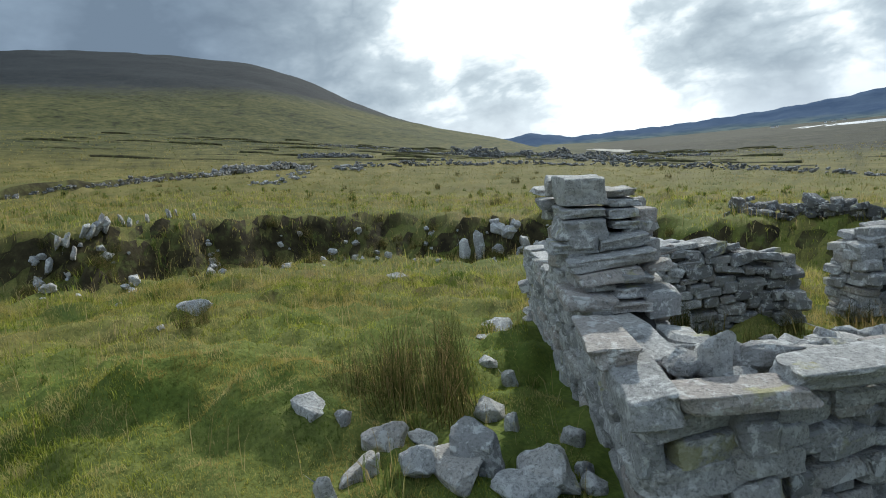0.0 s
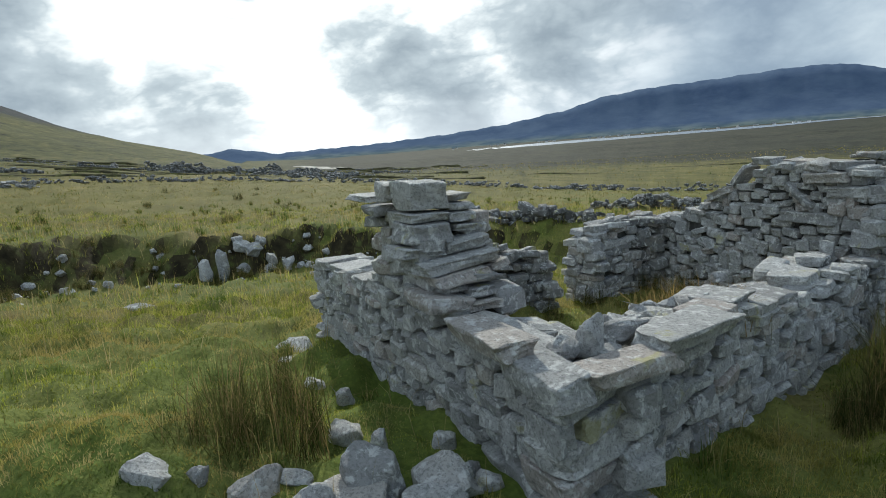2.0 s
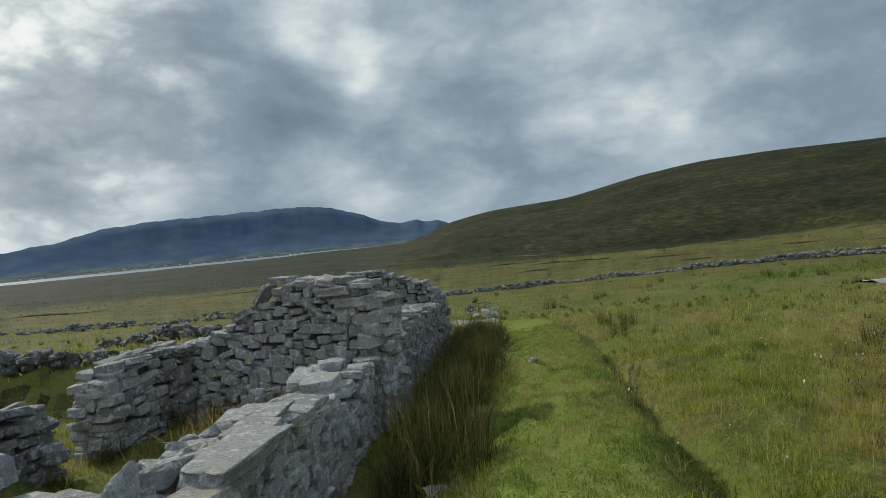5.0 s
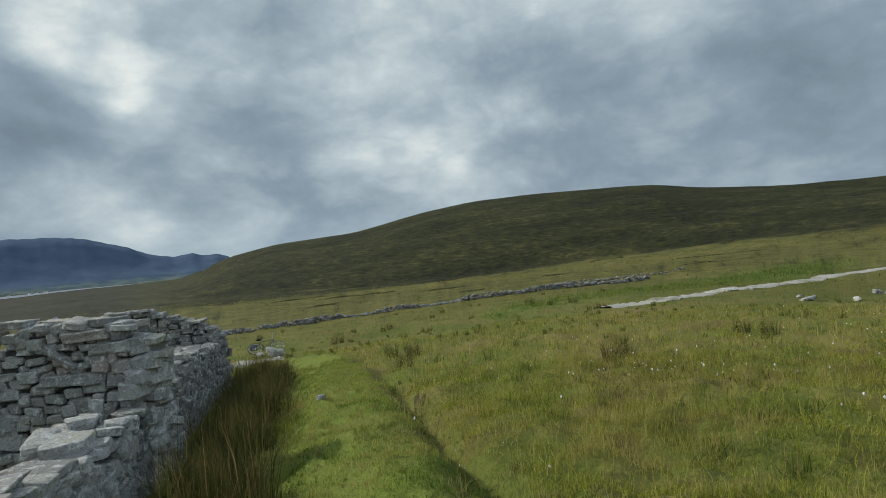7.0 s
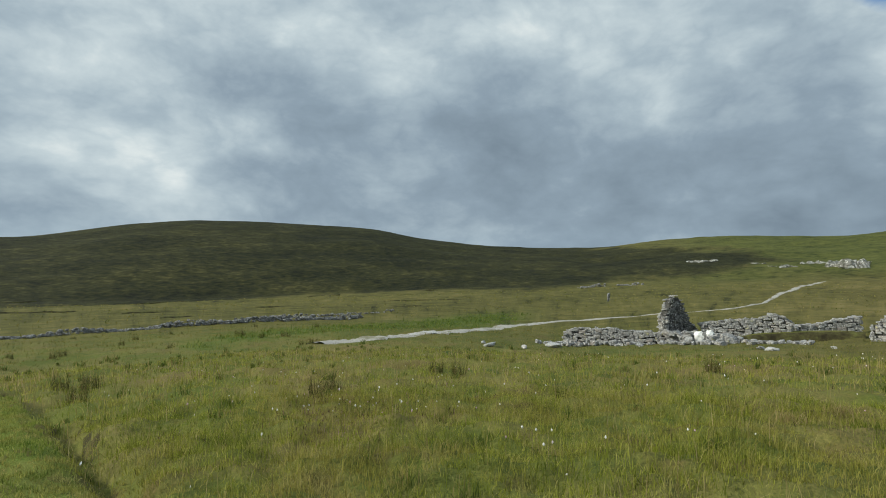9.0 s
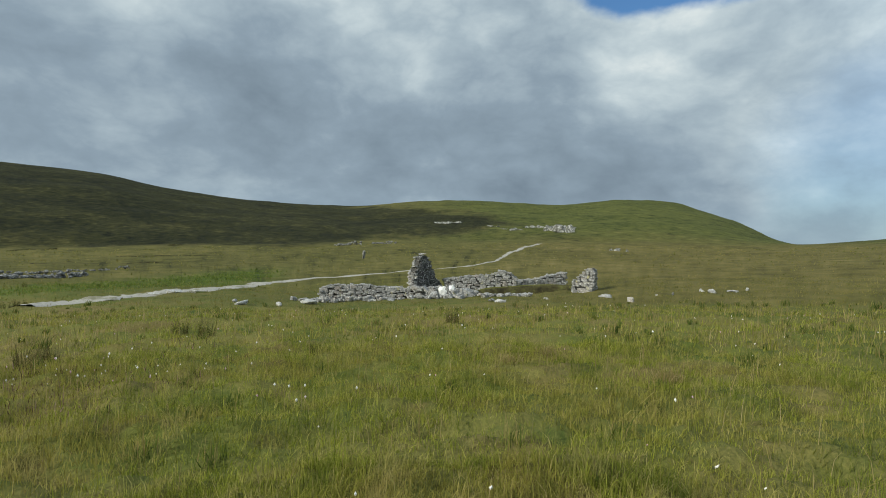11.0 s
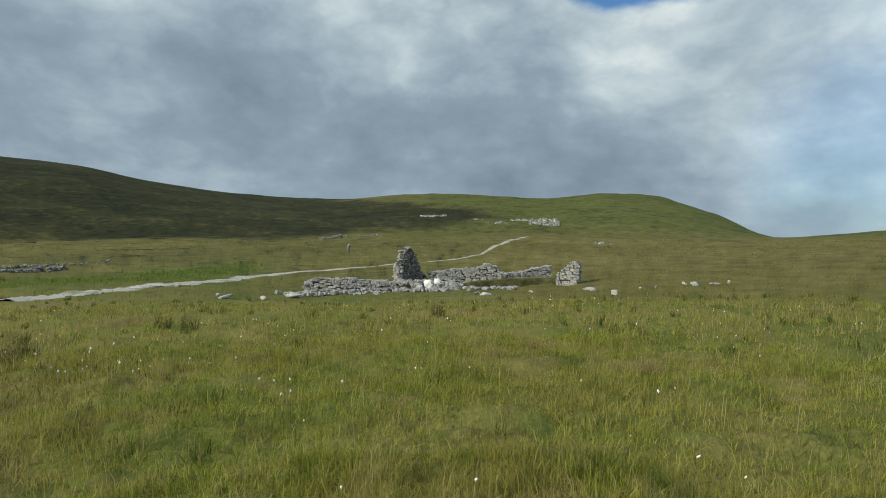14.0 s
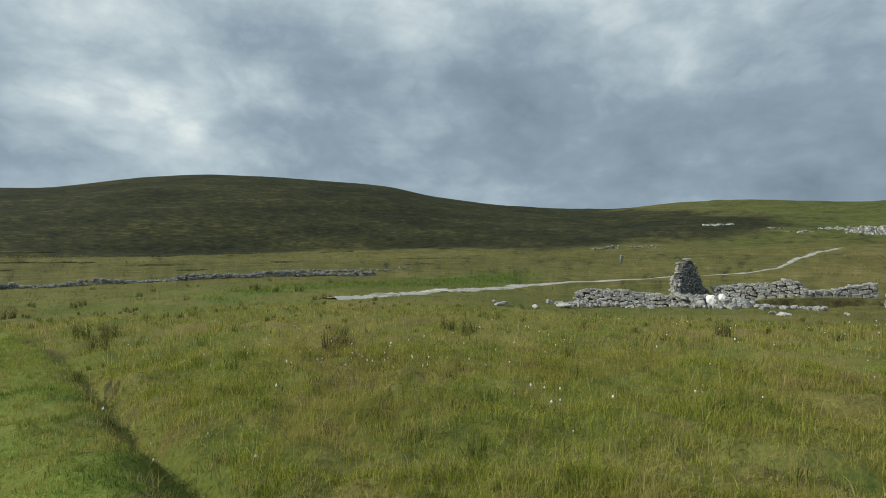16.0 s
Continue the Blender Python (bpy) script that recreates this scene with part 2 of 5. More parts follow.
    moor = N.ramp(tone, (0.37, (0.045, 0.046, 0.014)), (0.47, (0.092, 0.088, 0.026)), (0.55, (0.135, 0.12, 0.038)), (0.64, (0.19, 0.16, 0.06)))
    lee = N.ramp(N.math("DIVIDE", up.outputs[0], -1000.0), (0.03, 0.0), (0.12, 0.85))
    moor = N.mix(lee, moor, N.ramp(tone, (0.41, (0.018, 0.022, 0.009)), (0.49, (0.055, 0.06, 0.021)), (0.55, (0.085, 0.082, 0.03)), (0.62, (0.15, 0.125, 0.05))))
    # heather tones taken down to near black: cloud shade put into the colour
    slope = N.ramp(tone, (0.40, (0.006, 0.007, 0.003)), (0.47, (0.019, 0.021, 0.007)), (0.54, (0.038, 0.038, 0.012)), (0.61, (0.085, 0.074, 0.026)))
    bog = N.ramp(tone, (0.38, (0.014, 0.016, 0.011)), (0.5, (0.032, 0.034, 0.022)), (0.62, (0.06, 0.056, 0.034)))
    # the neighbouring hill in sun, its light put into a brighter green
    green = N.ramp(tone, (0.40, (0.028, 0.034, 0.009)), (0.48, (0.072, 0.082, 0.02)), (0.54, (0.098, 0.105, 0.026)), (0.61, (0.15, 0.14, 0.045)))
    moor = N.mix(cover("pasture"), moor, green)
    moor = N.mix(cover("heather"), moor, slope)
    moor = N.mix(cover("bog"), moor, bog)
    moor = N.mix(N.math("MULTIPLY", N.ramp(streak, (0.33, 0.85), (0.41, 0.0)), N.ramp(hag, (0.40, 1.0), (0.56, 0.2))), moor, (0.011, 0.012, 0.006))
    # upper slopes on the left: cloud shade painted on as dark blue-grey
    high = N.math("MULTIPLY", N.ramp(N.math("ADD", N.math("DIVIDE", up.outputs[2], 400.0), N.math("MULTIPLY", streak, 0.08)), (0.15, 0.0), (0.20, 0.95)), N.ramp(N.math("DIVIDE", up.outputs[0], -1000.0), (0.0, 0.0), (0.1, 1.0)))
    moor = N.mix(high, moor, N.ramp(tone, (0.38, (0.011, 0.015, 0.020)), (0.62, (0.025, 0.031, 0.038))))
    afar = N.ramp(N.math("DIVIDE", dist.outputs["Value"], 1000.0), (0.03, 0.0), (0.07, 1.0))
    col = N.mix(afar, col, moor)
    col = N.mix(cover("tawny"), col, N.ramp(tone, (0.36, (0.05, 0.048, 0.016)), (0.48, (0.115, 0.10, 0.03)), (0.58, (0.17, 0.14, 0.048)), (0.66, (0.24, 0.19, 0.085))))
    col = N.mix(cover("verge"), col, N.ramp(tone, (0.36, (0.03, 0.055, 0.011)), (0.5, (0.07, 0.115, 0.02)), (0.62, (0.12, 0.155, 0.035))))
    relief = N.math("MULTIPLY", N.math("ADD", hag, N.math("MULTIPLY", streak, 0.6)), N.math("MULTIPLY", afar, 9.0))
    return col, N.math("ADD", N.math("ADD", small, N.math("MULTIPLY", fine, 0.4)), relief)


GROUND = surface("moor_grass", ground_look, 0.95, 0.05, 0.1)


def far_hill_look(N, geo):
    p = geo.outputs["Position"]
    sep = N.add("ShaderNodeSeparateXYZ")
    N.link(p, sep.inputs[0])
    # distance haze is put into the rock's base colour as blue
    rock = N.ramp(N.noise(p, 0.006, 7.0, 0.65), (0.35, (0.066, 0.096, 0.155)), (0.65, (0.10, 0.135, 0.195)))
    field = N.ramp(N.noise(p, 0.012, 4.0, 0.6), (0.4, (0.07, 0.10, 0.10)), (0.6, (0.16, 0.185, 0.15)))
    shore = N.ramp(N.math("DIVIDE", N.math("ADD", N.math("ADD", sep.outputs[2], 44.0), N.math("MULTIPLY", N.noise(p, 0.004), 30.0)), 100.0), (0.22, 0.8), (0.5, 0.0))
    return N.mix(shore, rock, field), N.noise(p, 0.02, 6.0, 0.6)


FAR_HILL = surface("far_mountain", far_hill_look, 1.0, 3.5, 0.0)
WATER = surface("lough_water", lambda N, g: ((0.30, 0.33, 0.36), N.noise(g.outputs["Position"], 0.2)), 0.25, 0.05, 1.0)
GRAVEL = surface("gravel", lambda N, g: (N.mix(N.ramp(N.noise(g.outputs["Position"], 0.5, 5.0, 0.7), (0.52, 0.0), (0.64, 0.75)), N.ramp(N.noise(g.outputs["Position"], 9.0, 5.0, 0.7), (0.3, (0.27, 0.25, 0.22)), (0.7, (0.49, 0.465, 0.415))), (0.16, 0.15, 0.07)), N.noise(g.outputs["Position"], 30.0)), 0.95, 0.02)
MOWN = surface("mown_grass", lambda N, g: (N.mix(N.ramp(N.noise(g.outputs["Position"], 1.3, 5.0, 0.6), (0.42, 0.0), (0.66, 0.5)), N.ramp(N.noise(g.outputs["Position"], 26.0, 4.0, 0.7), (0.3, (0.10, 0.14, 0.024)), (0.7, (0.21, 0.255, 0.05))), (0.21, 0.19, 0.06)), N.noise(g.outputs["Position"], 40.0)), 0.95, 0.03, 0.1)


def blade_surface(name, *stops, mixed=True):
    """Thin leaves: part of the light goes through them."""
    m = bpy.data.materials.new(name)
    m.use_nodes = True
    N = Nodes(m.node_tree)
    col = blade_look(*stops, mixed=mixed)(N, N.add("ShaderNodeNewGeometry"))[0]
    a, b = N.add("ShaderNodeBsdfDiffuse"), N.add("ShaderNodeBsdfTranslucent")
    mix = N.add("ShaderNodeMixShader")
    mix.inputs[0].default_value = 0.45
    for n in (a, b):
        N.link(col, n.inputs["Color"])
    N.link(a.outputs[0], mix.inputs[1])
    N.link(b.outputs[0], mix.inputs[2])
    N.link(mix.outputs[0], N.add("ShaderNodeOutputMaterial").inputs[0])
    return m


def blade_look(*stops, mixed=True):
    def build(N, geo):
        col = N.ramp(geo.outputs["Random Per Island"], *stops)
        if not mixed:
            return col, None
        patch = N.noise(geo.outputs["Position"], 0.45, 4.0, 0.6, 0.3)
        east = N.add("ShaderNodeSeparateXYZ")
        N.link(geo.outputs["Position"], east.inputs[0])
        arid = N.ramp(N.math("DIVIDE", N.math("ADD", east.outputs[0], 10.0), 30.0), (0.25, 1.0), (0.55, 0.5))
        col = N.mix(N.math("MULTIPLY", N.ramp(patch, (0.48, 0.0), (0.58, 0.75)), arid), col, (0.36, 0.27, 0.10))
        col = N.mix(N.math("MULTIPLY", N.math("SUBTRACT", 1.0, arid), 0.5), col, N.mix(0.5, col, (0.255, 0.285, 0.04)))
        wet = N.noise(geo.outputs["Position"], 0.9, 4.0, 0.6, 0.3)
        col = N.mix(N.math("MULTIPLY", N.ramp(wet, (0.38, 0.85), (0.46, 0.0)), arid), col, (0.05, 0.095, 0.018))
        dry = N.noise(geo.outputs["Position"], 2.4, 3.0, 0.6)
        col = N.mix(N.math("MULTIPLY", N.ramp(dry, (0.53, 0.0), (0.62, 0.7)), arid), col, (0.45, 0.37, 0.17))
        col = N.mix(N.math("MULTIPLY", N.ramp(dry, (0.36, 0.7), (0.44, 0.0)), arid), col, (0.06, 0.10, 0.02))
        return col, None
    return build


GRASS = blade_surface("grass_blades", (0.0, (0.095, 0.105, 0.02)), (0.3, (0.20, 0.22, 0.033)), (0.6, (0.315, 0.345, 0.05)), (0.86, (0.40, 0.385, 0.085)), (1.0, (0.52, 0.44, 0.18)))
MOWN_BLADE = blade_surface("mown_blades", (0.0, (0.09, 0.135, 0.024)), (0.6, (0.25, 0.315, 0.06)), (1.0, (0.40, 0.39, 0.12)))
GRASS_FAR = blade_surface("pasture_blades", (0.0, (0.065, 0.07, 0.018)), (0.3, (0.125, 0.13, 0.032)), (0.65, (0.19, 0.18, 0.05)), (1.0, (0.33, 0.27, 0.11)))
VERGE = blade_surface("verge_blades", (0.0, (0.08, 0.11, 0.022)), (0.5, (0.15, 0.205, 0.04)), (1.0, (0.24, 0.265, 0.07)), mixed=False)
HEATHER = blade_surface("heather_sprigs", (0.0, (0.05, 0.035, 0.02)), (0.5, (0.13, 0.09, 0.05)), (0.8, (0.24, 0.17, 0.11)), (1.0, (0.42, 0.27, 0.27)), mixed=False)
RUSH = blade_surface("rush_blades", (0.0, (0.026, 0.036, 0.011)), (0.4, (0.06, 0.074, 0.021)), (0.7, (0.115, 0.104, 0.036)), (0.9, (0.20, 0.145, 0.066)), (1.0, (0.31, 0.22, 0.108)), mixed=False)
TUSSOCK = blade_surface("tussock_blades", (0.0, (0.055, 0.085, 0.02)), (0.5, (0.135, 0.18, 0.04)), (0.75, (0.23, 0.225, 0.07)), (1.0, (0.42, 0.31, 0.14)), mixed=False)
TAWNY = blade_surface("tawny_blades", (0.0, (0.10, 0.10, 0.03)), (0.5, (0.22, 0.15, 0.06)), (1.0, (0.36, 0.25, 0.11)), mixed=False)
STRAW = blade_surface("straw_blades", (0.0, (0.22, 0.19, 0.07)), (0.6, (0.36, 0.28, 0.12)), (1.0, (0.45, 0.36, 0.19)), mixed=False)

# ---- the lie of the land ----
# Heights round the walk's end, along bearings from the +y axis (clockwise), at several distances.
BEARING = (-180, -125, -100, -80, -60, -45, -30, -10, 5, 15, 30, 45, 60, 75, 90, 105, 118, 130, 180)
AT_4 = (0.05, 0.1, 0.1, 0, -0.1, -0.25, -0.42, -0.5, -0.5, -0.45, -0.3, -0.2, -0.15, -0.1, 0, 0, 0.05, 0.05, 0.05)
AT_12 = (0.3, 0.2, 0.05, -0.25, -0.75, -1.0, -1.05, -1.1, -1.1, -1.05, -0.85, -0.65, -0.5, -0.4, -0.25, -0.1, 0, 0.1, 0.3)
LANE = (0.4, 0.3, 0.0, -0.4, -1.2, -1.35, -1.3, -1.25, -1.35, -1.3, -1.2, -0.95, -0.8, -0.7, -0.5, -0.25, -0.1, 0.1, 0.4)
BANK = (0.5, 0.5, 1.1, 0.75, -0.1, -0.4, -0.45, -0.55, -1.3, -1.3, -1.2, -0.95, -0.8, -0.7, -0.5, -0.25, -0.1, 0.1, 0.5)
AT_28 = (1.2, 1.5, 1.8, 1.1, -0.2, -0.7, -1.2, -1.8, -2.3, -2.6, -2.5, -2.0, -1.95, -2.05, -1.65, -0.85, -0.4, 0.2, 1.2)
AT_60 = (4, 4.5, 4.4, 2.2, 0.65, -0.9, -2.8, -4.7, -4.9, -4.8, -4.4, -3.6, -3.8, -4.0, -2.5, -1.2, -0.4, 1.7, 4)
AT_250 = (22, 26, 28, 17.4, 3, -6.2, -8.8, -9.7, -9.9, -11, -11.8, -9.7, -5.3, -1.4, 2.6, 4, 5.2, 10, 22)
SKYLINE_LEFT = ((-180, 5), (-125, 10), (-98, 9.9), (-93, 10.3), (-85, 10.0), (-76.3, 9.0), (-71.5, 7.3), (-67.4, 5.0), (-63.5, 3.3), (-58.7, 1.8), (-54.8, 0.9), (-50, -0.7), (-44, -1.2), (11, -1.25))
SKYLINE_RIGHT = ((13, 0.45), (14.7, 0.85), (18.7, 1.65), (26.3, 2.2), (33, 3.6), (38, 4.25), (44, 4.42), (53.5, 4.23), (56, 3.97), (58.7, 3.4), (65.5, 2.75), (71, 2.6), (76.3, 2.6), (82.5, 3.4), (89, 3.75), (95.5, 3.5), (102.5, 4.3), (106.6, 4.06), (109.7, 3.28), (112.7, 2.2), (115.6, 0.75), (117.8, 0.98), (124.5, 1.85), (128, 2.1), (180, 5))
RIDGE_AT = ((-180, 900), (-125, 1300), (-98, 1600), (-58, 1600), (-46, 1900), (11, 1900), (14, 700), (56, 760), (66, 900), (76, 1300), (114, 1300), (116, 320), (180, 320))
BANK_AT = ((-180, 16), (-100, 13), (-80, 14.5), (-60, 17), (-45, 16.5), (-30, 14.5), (-18, 14), (-8, 16), (180, 16))
EYE = 1.7


def smooth(table, az):
    """A table over bearings, read with a slight rounding."""
    keys, values = np.array(table, float).T
    return sum(np.interp(az + o, keys, values) for o in (-1.0, 0.0, 1.0)) / 3


def wide(values, az):
    return sum(np.interp((az + o + 180) % 360 - 180, BEARING, values) for o in (-6, -3, 0, 3, 6)) / 5


def fbm(x, y, size, seed):
    """Smooth irregular waves of about that size, from a sum of turned sines."""
    r = np.random.RandomState(seed)
    out = np.zeros_like(x)
    for k in range(9):
        a, f, ph = r.uniform(0, 6.28), 6.28 / size * 1.45 ** (k * 0.6), r.uniform(0, 6.28)
        out += np.sin((x * np.cos(a) + y * np.sin(a)) * f + ph + 0.8 * np.sin((y * np.cos(a) - x * np.sin(a)) * f * 0.6)) / (1 + 0.5 * k)
    return out / 3.0


def height(x, y):
    x, y = np.asarray(x, float), np.asarray(y, float)
    d = np.hypot(x, y)
    az = np.degrees(np.arctan2(x, y))
    bank, ridge = smooth(BANK_AT, az), smooth(RIDGE_AT, az)
    bank = bank + 0.9 * fbm(x, y, 6.0, 12) + 0.35 * fbm(x, y, 1.6, 13)
    top = ridge * np.tan(np.radians(smooth(SKYLINE_LEFT + SKYLINE_RIGHT, az))) + EYE
    w = [np.zeros_like(d), wide(AT_4, az), wide(AT_12, az), wide(LANE, az), wide(BANK, az), wide(AT_28, az), wide(AT_60, az), wide(AT_250, az), top]
    far_z = np.where((az > -50) & (az < 12), top, top * 0.7 - 20)
    w += [far_z, far_z]
    k = [0 * d, 4 + 0 * d, np.minimum(12 + 0 * d, bank - 1.9), bank - 1.05, bank + 0.2 + 0.35 * fbm(x, y, 3.0, 15), 28 + 0 * d, 60 + 0 * d, 250 + 0 * d, ridge, ridge * 1.6, 6000 + 0 * d]
    z = w[0].copy()
    for i in range(len(k) - 1):
        f = np.clip((d - k[i]) / np.maximum(k[i + 1] - k[i], 1e-6), 0, 1)
        if i >= 4:
            f = np.where(i == 7, 1 - (1 - f) ** 1.25, f)
        z = np.where(d >= k[i], w[i] + (w[i + 1] - w[i]) * f, z)
    z = z - 0.4 * np.exp(-((d - 43) / 11) ** 2) * np.clip((az - 66) / 8, 0, 1) * np.clip((104 - az) / 6, 0, 1)
    # the grassy hump beside the house, hummocks, and folds on the hills
    along, across = (x + 3.9) * 0.737 + (y - 0.75) * 0.676, (x + 3.9) * 0.676 - (y - 0.75) * 0.737 + 0.08 * np.sin(x * 5.0)
    z = z + 0.33 * np.exp(-(along / 1.35) ** 4) * np.exp(-(across / np.where(across > 0, 0.42, 0.95)) ** 2)
    z = z + ((0.10 + 0.06 * np.clip(-x - 2.5, 0, 1)) * fbm(x, y, 1.7, 3) + 0.07 * fbm(x, y, 0.75, 14)) * np.clip((d - 1) / 3, 0, 1) * np.clip((80 - d) / 40, 0, 1)
    z = z + 0 + 0.10 * fbm(x, y, 7.0, 4) * np.clip((d - 8) / 12, 0, 1)
    z = z + 0.5 * fbm(x, y, 45.0, 5) * np.clip((d - 60) / 120, 0, 1) * np.clip((ridge - d) / 300 + 0.15, 0.15, 1)
    z = z + 3.0 * fbm(x, y, 190.0, 6) * np.clip((d - 250) / 250, 0, 1) * np.clip((ridge * 0.93 - d) / 250, 0, 1)
    side = (x - np.interp(y, (1, 3, 6, 9, 13, 17, 21), (0.5, 1.5, 2.75, 4.0, 5.5, 6.7, 7.6))) * 0.93
    path = np.abs(side)
    z = z + 0.15 * np.exp(-(path / 0.75) ** 4) * np.clip((y - 1.5) / 2, 0, 1) * np.clip((20 - y) / 6, 0, 1)
    z = z - 0.24 * np.exp(-((side - 1.0) / 0.2) ** 2) * np.clip((y - 1.5) / 2, 0, 1) * np.clip((13 - y) / 5, 0, 1)
    return z


def ground_z(x, y):
    return float(height(np.array([x]), np.array([y]))[0])


def at(az, d, up=0.0):
    """The place on the ground at a bearing and a distance."""
    x, y = d * math.sin(radians(az)), d * math.cos(radians(az))
    return Vector((x, y, ground_z(x, y) + up))


def mesh_from(name, verts, faces, material, smooth_shade=False):
    """A mesh from arrays of vertices and of faces that all have the same number of corners."""
    me = bpy.data.meshes.new(name)
    verts, faces = np.asarray(verts, np.float32), np.asarray(faces, np.int32)
    me.vertices.add(len(verts))
    me.vertices.foreach_set("co", verts.ravel())
    n = faces.shape[1]
    me.loops.add(faces.size)
    me.loops.foreach_set("vertex_index", faces.ravel())
    me.polygons.add(len(faces))
    me.polygons.foreach_set("loop_start", np.arange(0, faces.size, n, dtype=np.int32))
    me.polygons.foreach_set("use_smooth", np.full(len(faces), smooth_shade))
    me.update(calc_edges=True)
    me.materials.append(material)
    return me


def part(name, data, parent, label="", kind=""):
    """A mesh as one object under a thing or under a part."""
    ob = new(name, data)
    ob.parent = parent
    return tagged(ob, label, "", "", kind)


def from_bmesh(name, bm, material, smooth_shade=False):
    me = bpy.data.meshes.new(name)
    bm.to_mesh(me)
    bm.free()
    me.materials.append(material)
    for p in me.polygons:
        p.use_smooth = smooth_shade
    return me


def ground_cover(x, y):
    """What grows where, from nought to one: heather hillsides with cloud shade painted in, valley bog, green hill
    pasture coloured as sunlit, tawny rough grass, lush verge.
    """
    step = lambda v, lo, hi: np.clip((v - lo) / (hi - lo), 0, 1) ** 2 * (3 - 2 * np.clip((v - lo) / (hi - lo), 0, 1))
    d, az = np.hypot(x, y), np.degrees(np.arctan2(x, y))
    drift = d * (1 + 0.10 * fbm(x, y, 70.0, 31) + 0.06 * fbm(x, y, 19.0, 32))
    # near and far outline of the hillside painted dark for cloud shade
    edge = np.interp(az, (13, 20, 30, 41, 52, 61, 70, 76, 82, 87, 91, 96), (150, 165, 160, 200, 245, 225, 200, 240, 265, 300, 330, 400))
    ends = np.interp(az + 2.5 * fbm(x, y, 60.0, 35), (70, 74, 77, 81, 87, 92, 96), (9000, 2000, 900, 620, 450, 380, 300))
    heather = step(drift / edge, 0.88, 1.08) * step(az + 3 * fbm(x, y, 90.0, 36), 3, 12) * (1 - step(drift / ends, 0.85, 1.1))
    bog = step(drift, 95, 150) * step(az, -50, -42) * (1 - step(az, 4, 13))
    # grass hill outside that painted shade, coloured as sunlit
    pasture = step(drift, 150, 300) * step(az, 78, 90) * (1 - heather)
    tawny = 0.85 * step(drift, 17, 34) * step(az + 4 * fbm(x, y, 14.0, 33), 84, 102) * (1 - step(drift, 200, 330)) + 0.6 * step(drift, 17, 24) * (1 - step(az, -30, -8)) * (1 - step(drift, 60, 110))
    middle = np.interp(az, (34, 40, 46, 52, 58, 66, 72), (31, 36, 43, 50, 58, 71, 82))
    verge = np.exp(-((d - middle) / (0.16 * middle)) ** 2) * step(az, 34, 42) * (1 - step(az, 66, 73)) * np.clip(0.75 + 0.7 * fbm(x, y, 5.0, 34), 0, 1)
    return dict(heather=heather, bog=bog, pasture=pasture, tawny=np.clip(tawny, 0, 1), verge=verge)


def make_ground():
    az = np.radians(np.arange(-180, 180, 0.6))
    rings = [0.25]
    while rings[-1] < 4900:
        r = rings[-1]
        rings.append(r * (1.06 if r < 2 else 1.021 if r < 40 else 1.04 if r < 300 else 1.045))
    rings = np.array(rings)
    x, y = np.outer(rings, np.sin(az)), np.outer(rings, np.cos(az))
    z = height(x, y)
    n = len(az)
    verts = np.stack([x.ravel(), y.ravel(), z.ravel()], -1)
    i, j = np.meshgrid(np.arange(len(rings) - 1), np.arange(n), indexing="ij")
    a, b = i * n + j, i * n + (j + 1) % n
    faces = np.stack([a, a + n, b + n, b], -1).reshape(-1, 4)
    verts = np.vstack([verts, [[0, 0, 0]]])
    me = mesh_from("ground", verts, faces, GROUND, True)
    bm = bmesh.new()
    bm.from_mesh(me)
    bm.verts.ensure_lookup_table()
    bm.faces.new([bm.verts[k] for k in range(n - 1, -1, -1)])
    bmesh.ops.recalc_face_normals(bm, faces=bm.faces)
    bm.to_mesh(me)
    bm.free()
    co = np.empty(len(me.vertices) * 3, np.float32)
    me.vertices.foreach_get("co", co)
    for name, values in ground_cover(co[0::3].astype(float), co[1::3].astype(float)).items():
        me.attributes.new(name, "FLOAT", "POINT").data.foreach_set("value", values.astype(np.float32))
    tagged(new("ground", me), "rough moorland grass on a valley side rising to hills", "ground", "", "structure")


make_ground()


def make_far_mountains():
    """The mountain beyond the lough, coloured blue for haze, with its low shoulders and the sea cliff."""
    prof = ((-62, -1.2), (-55.5, 0.3), (-50.8, 0.85), (-47, 0.1), (-43, 0.2), (-38, 0.25), (-30.8, 0.6), (-25, 1.1), (-21, 1.7), (-19.2, 1.95), (-16.5, 2.75), (-12, 3.2), (-6.6, 3.35), (-1, 3.6), (2.2, 3.5), (4.6, 2.95), (6.5, 2.3), (8.6, 1.45), (9.8, 1.3), (11.4, 1.45), (12.4, 1.2), (13.4, 1.3), (14.4, 0.95), (15.5, 0.2), (20, -1.2))
    keys, els = np.array(prof).T
    az = np.arange(-62, 20, 0.25)
    el = np.interp(az, keys, els) + 0.04 * np.sin(az * 2.3) + 0.02 * np.sin(az * 6.1)
    rows = []
    for f, d in ((0.0, 2900), (0.12, 3100), (0.3, 3250), (0.55, 3380), (0.8, 3480), (1.0, 3560), (0.2, 3900)):
        zb = -44
        zt = np.maximum(3560 * np.tan(np.radians(el)), zb)
        z = zb + (zt - zb) * f + 10 * np.sin(az * 1.7 + d) * f * (1 - f)
        a = np.radians(az)
        rows.append(np.stack([d * np.sin(a), d * np.cos(a), z], -1))
    n = len(az)
    i, j = np.meshgrid(np.arange(len(rows) - 1), np.arange(n - 1), indexing="ij")
    k = i * n + j
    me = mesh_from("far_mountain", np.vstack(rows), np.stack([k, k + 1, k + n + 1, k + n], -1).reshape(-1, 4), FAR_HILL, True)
    tagged(new("far_mountain", me), "mountain ridge beyond the lough, coloured blue for haze, ending in sea cliffs", "mountain", "", "structure")


make_far_mountains()


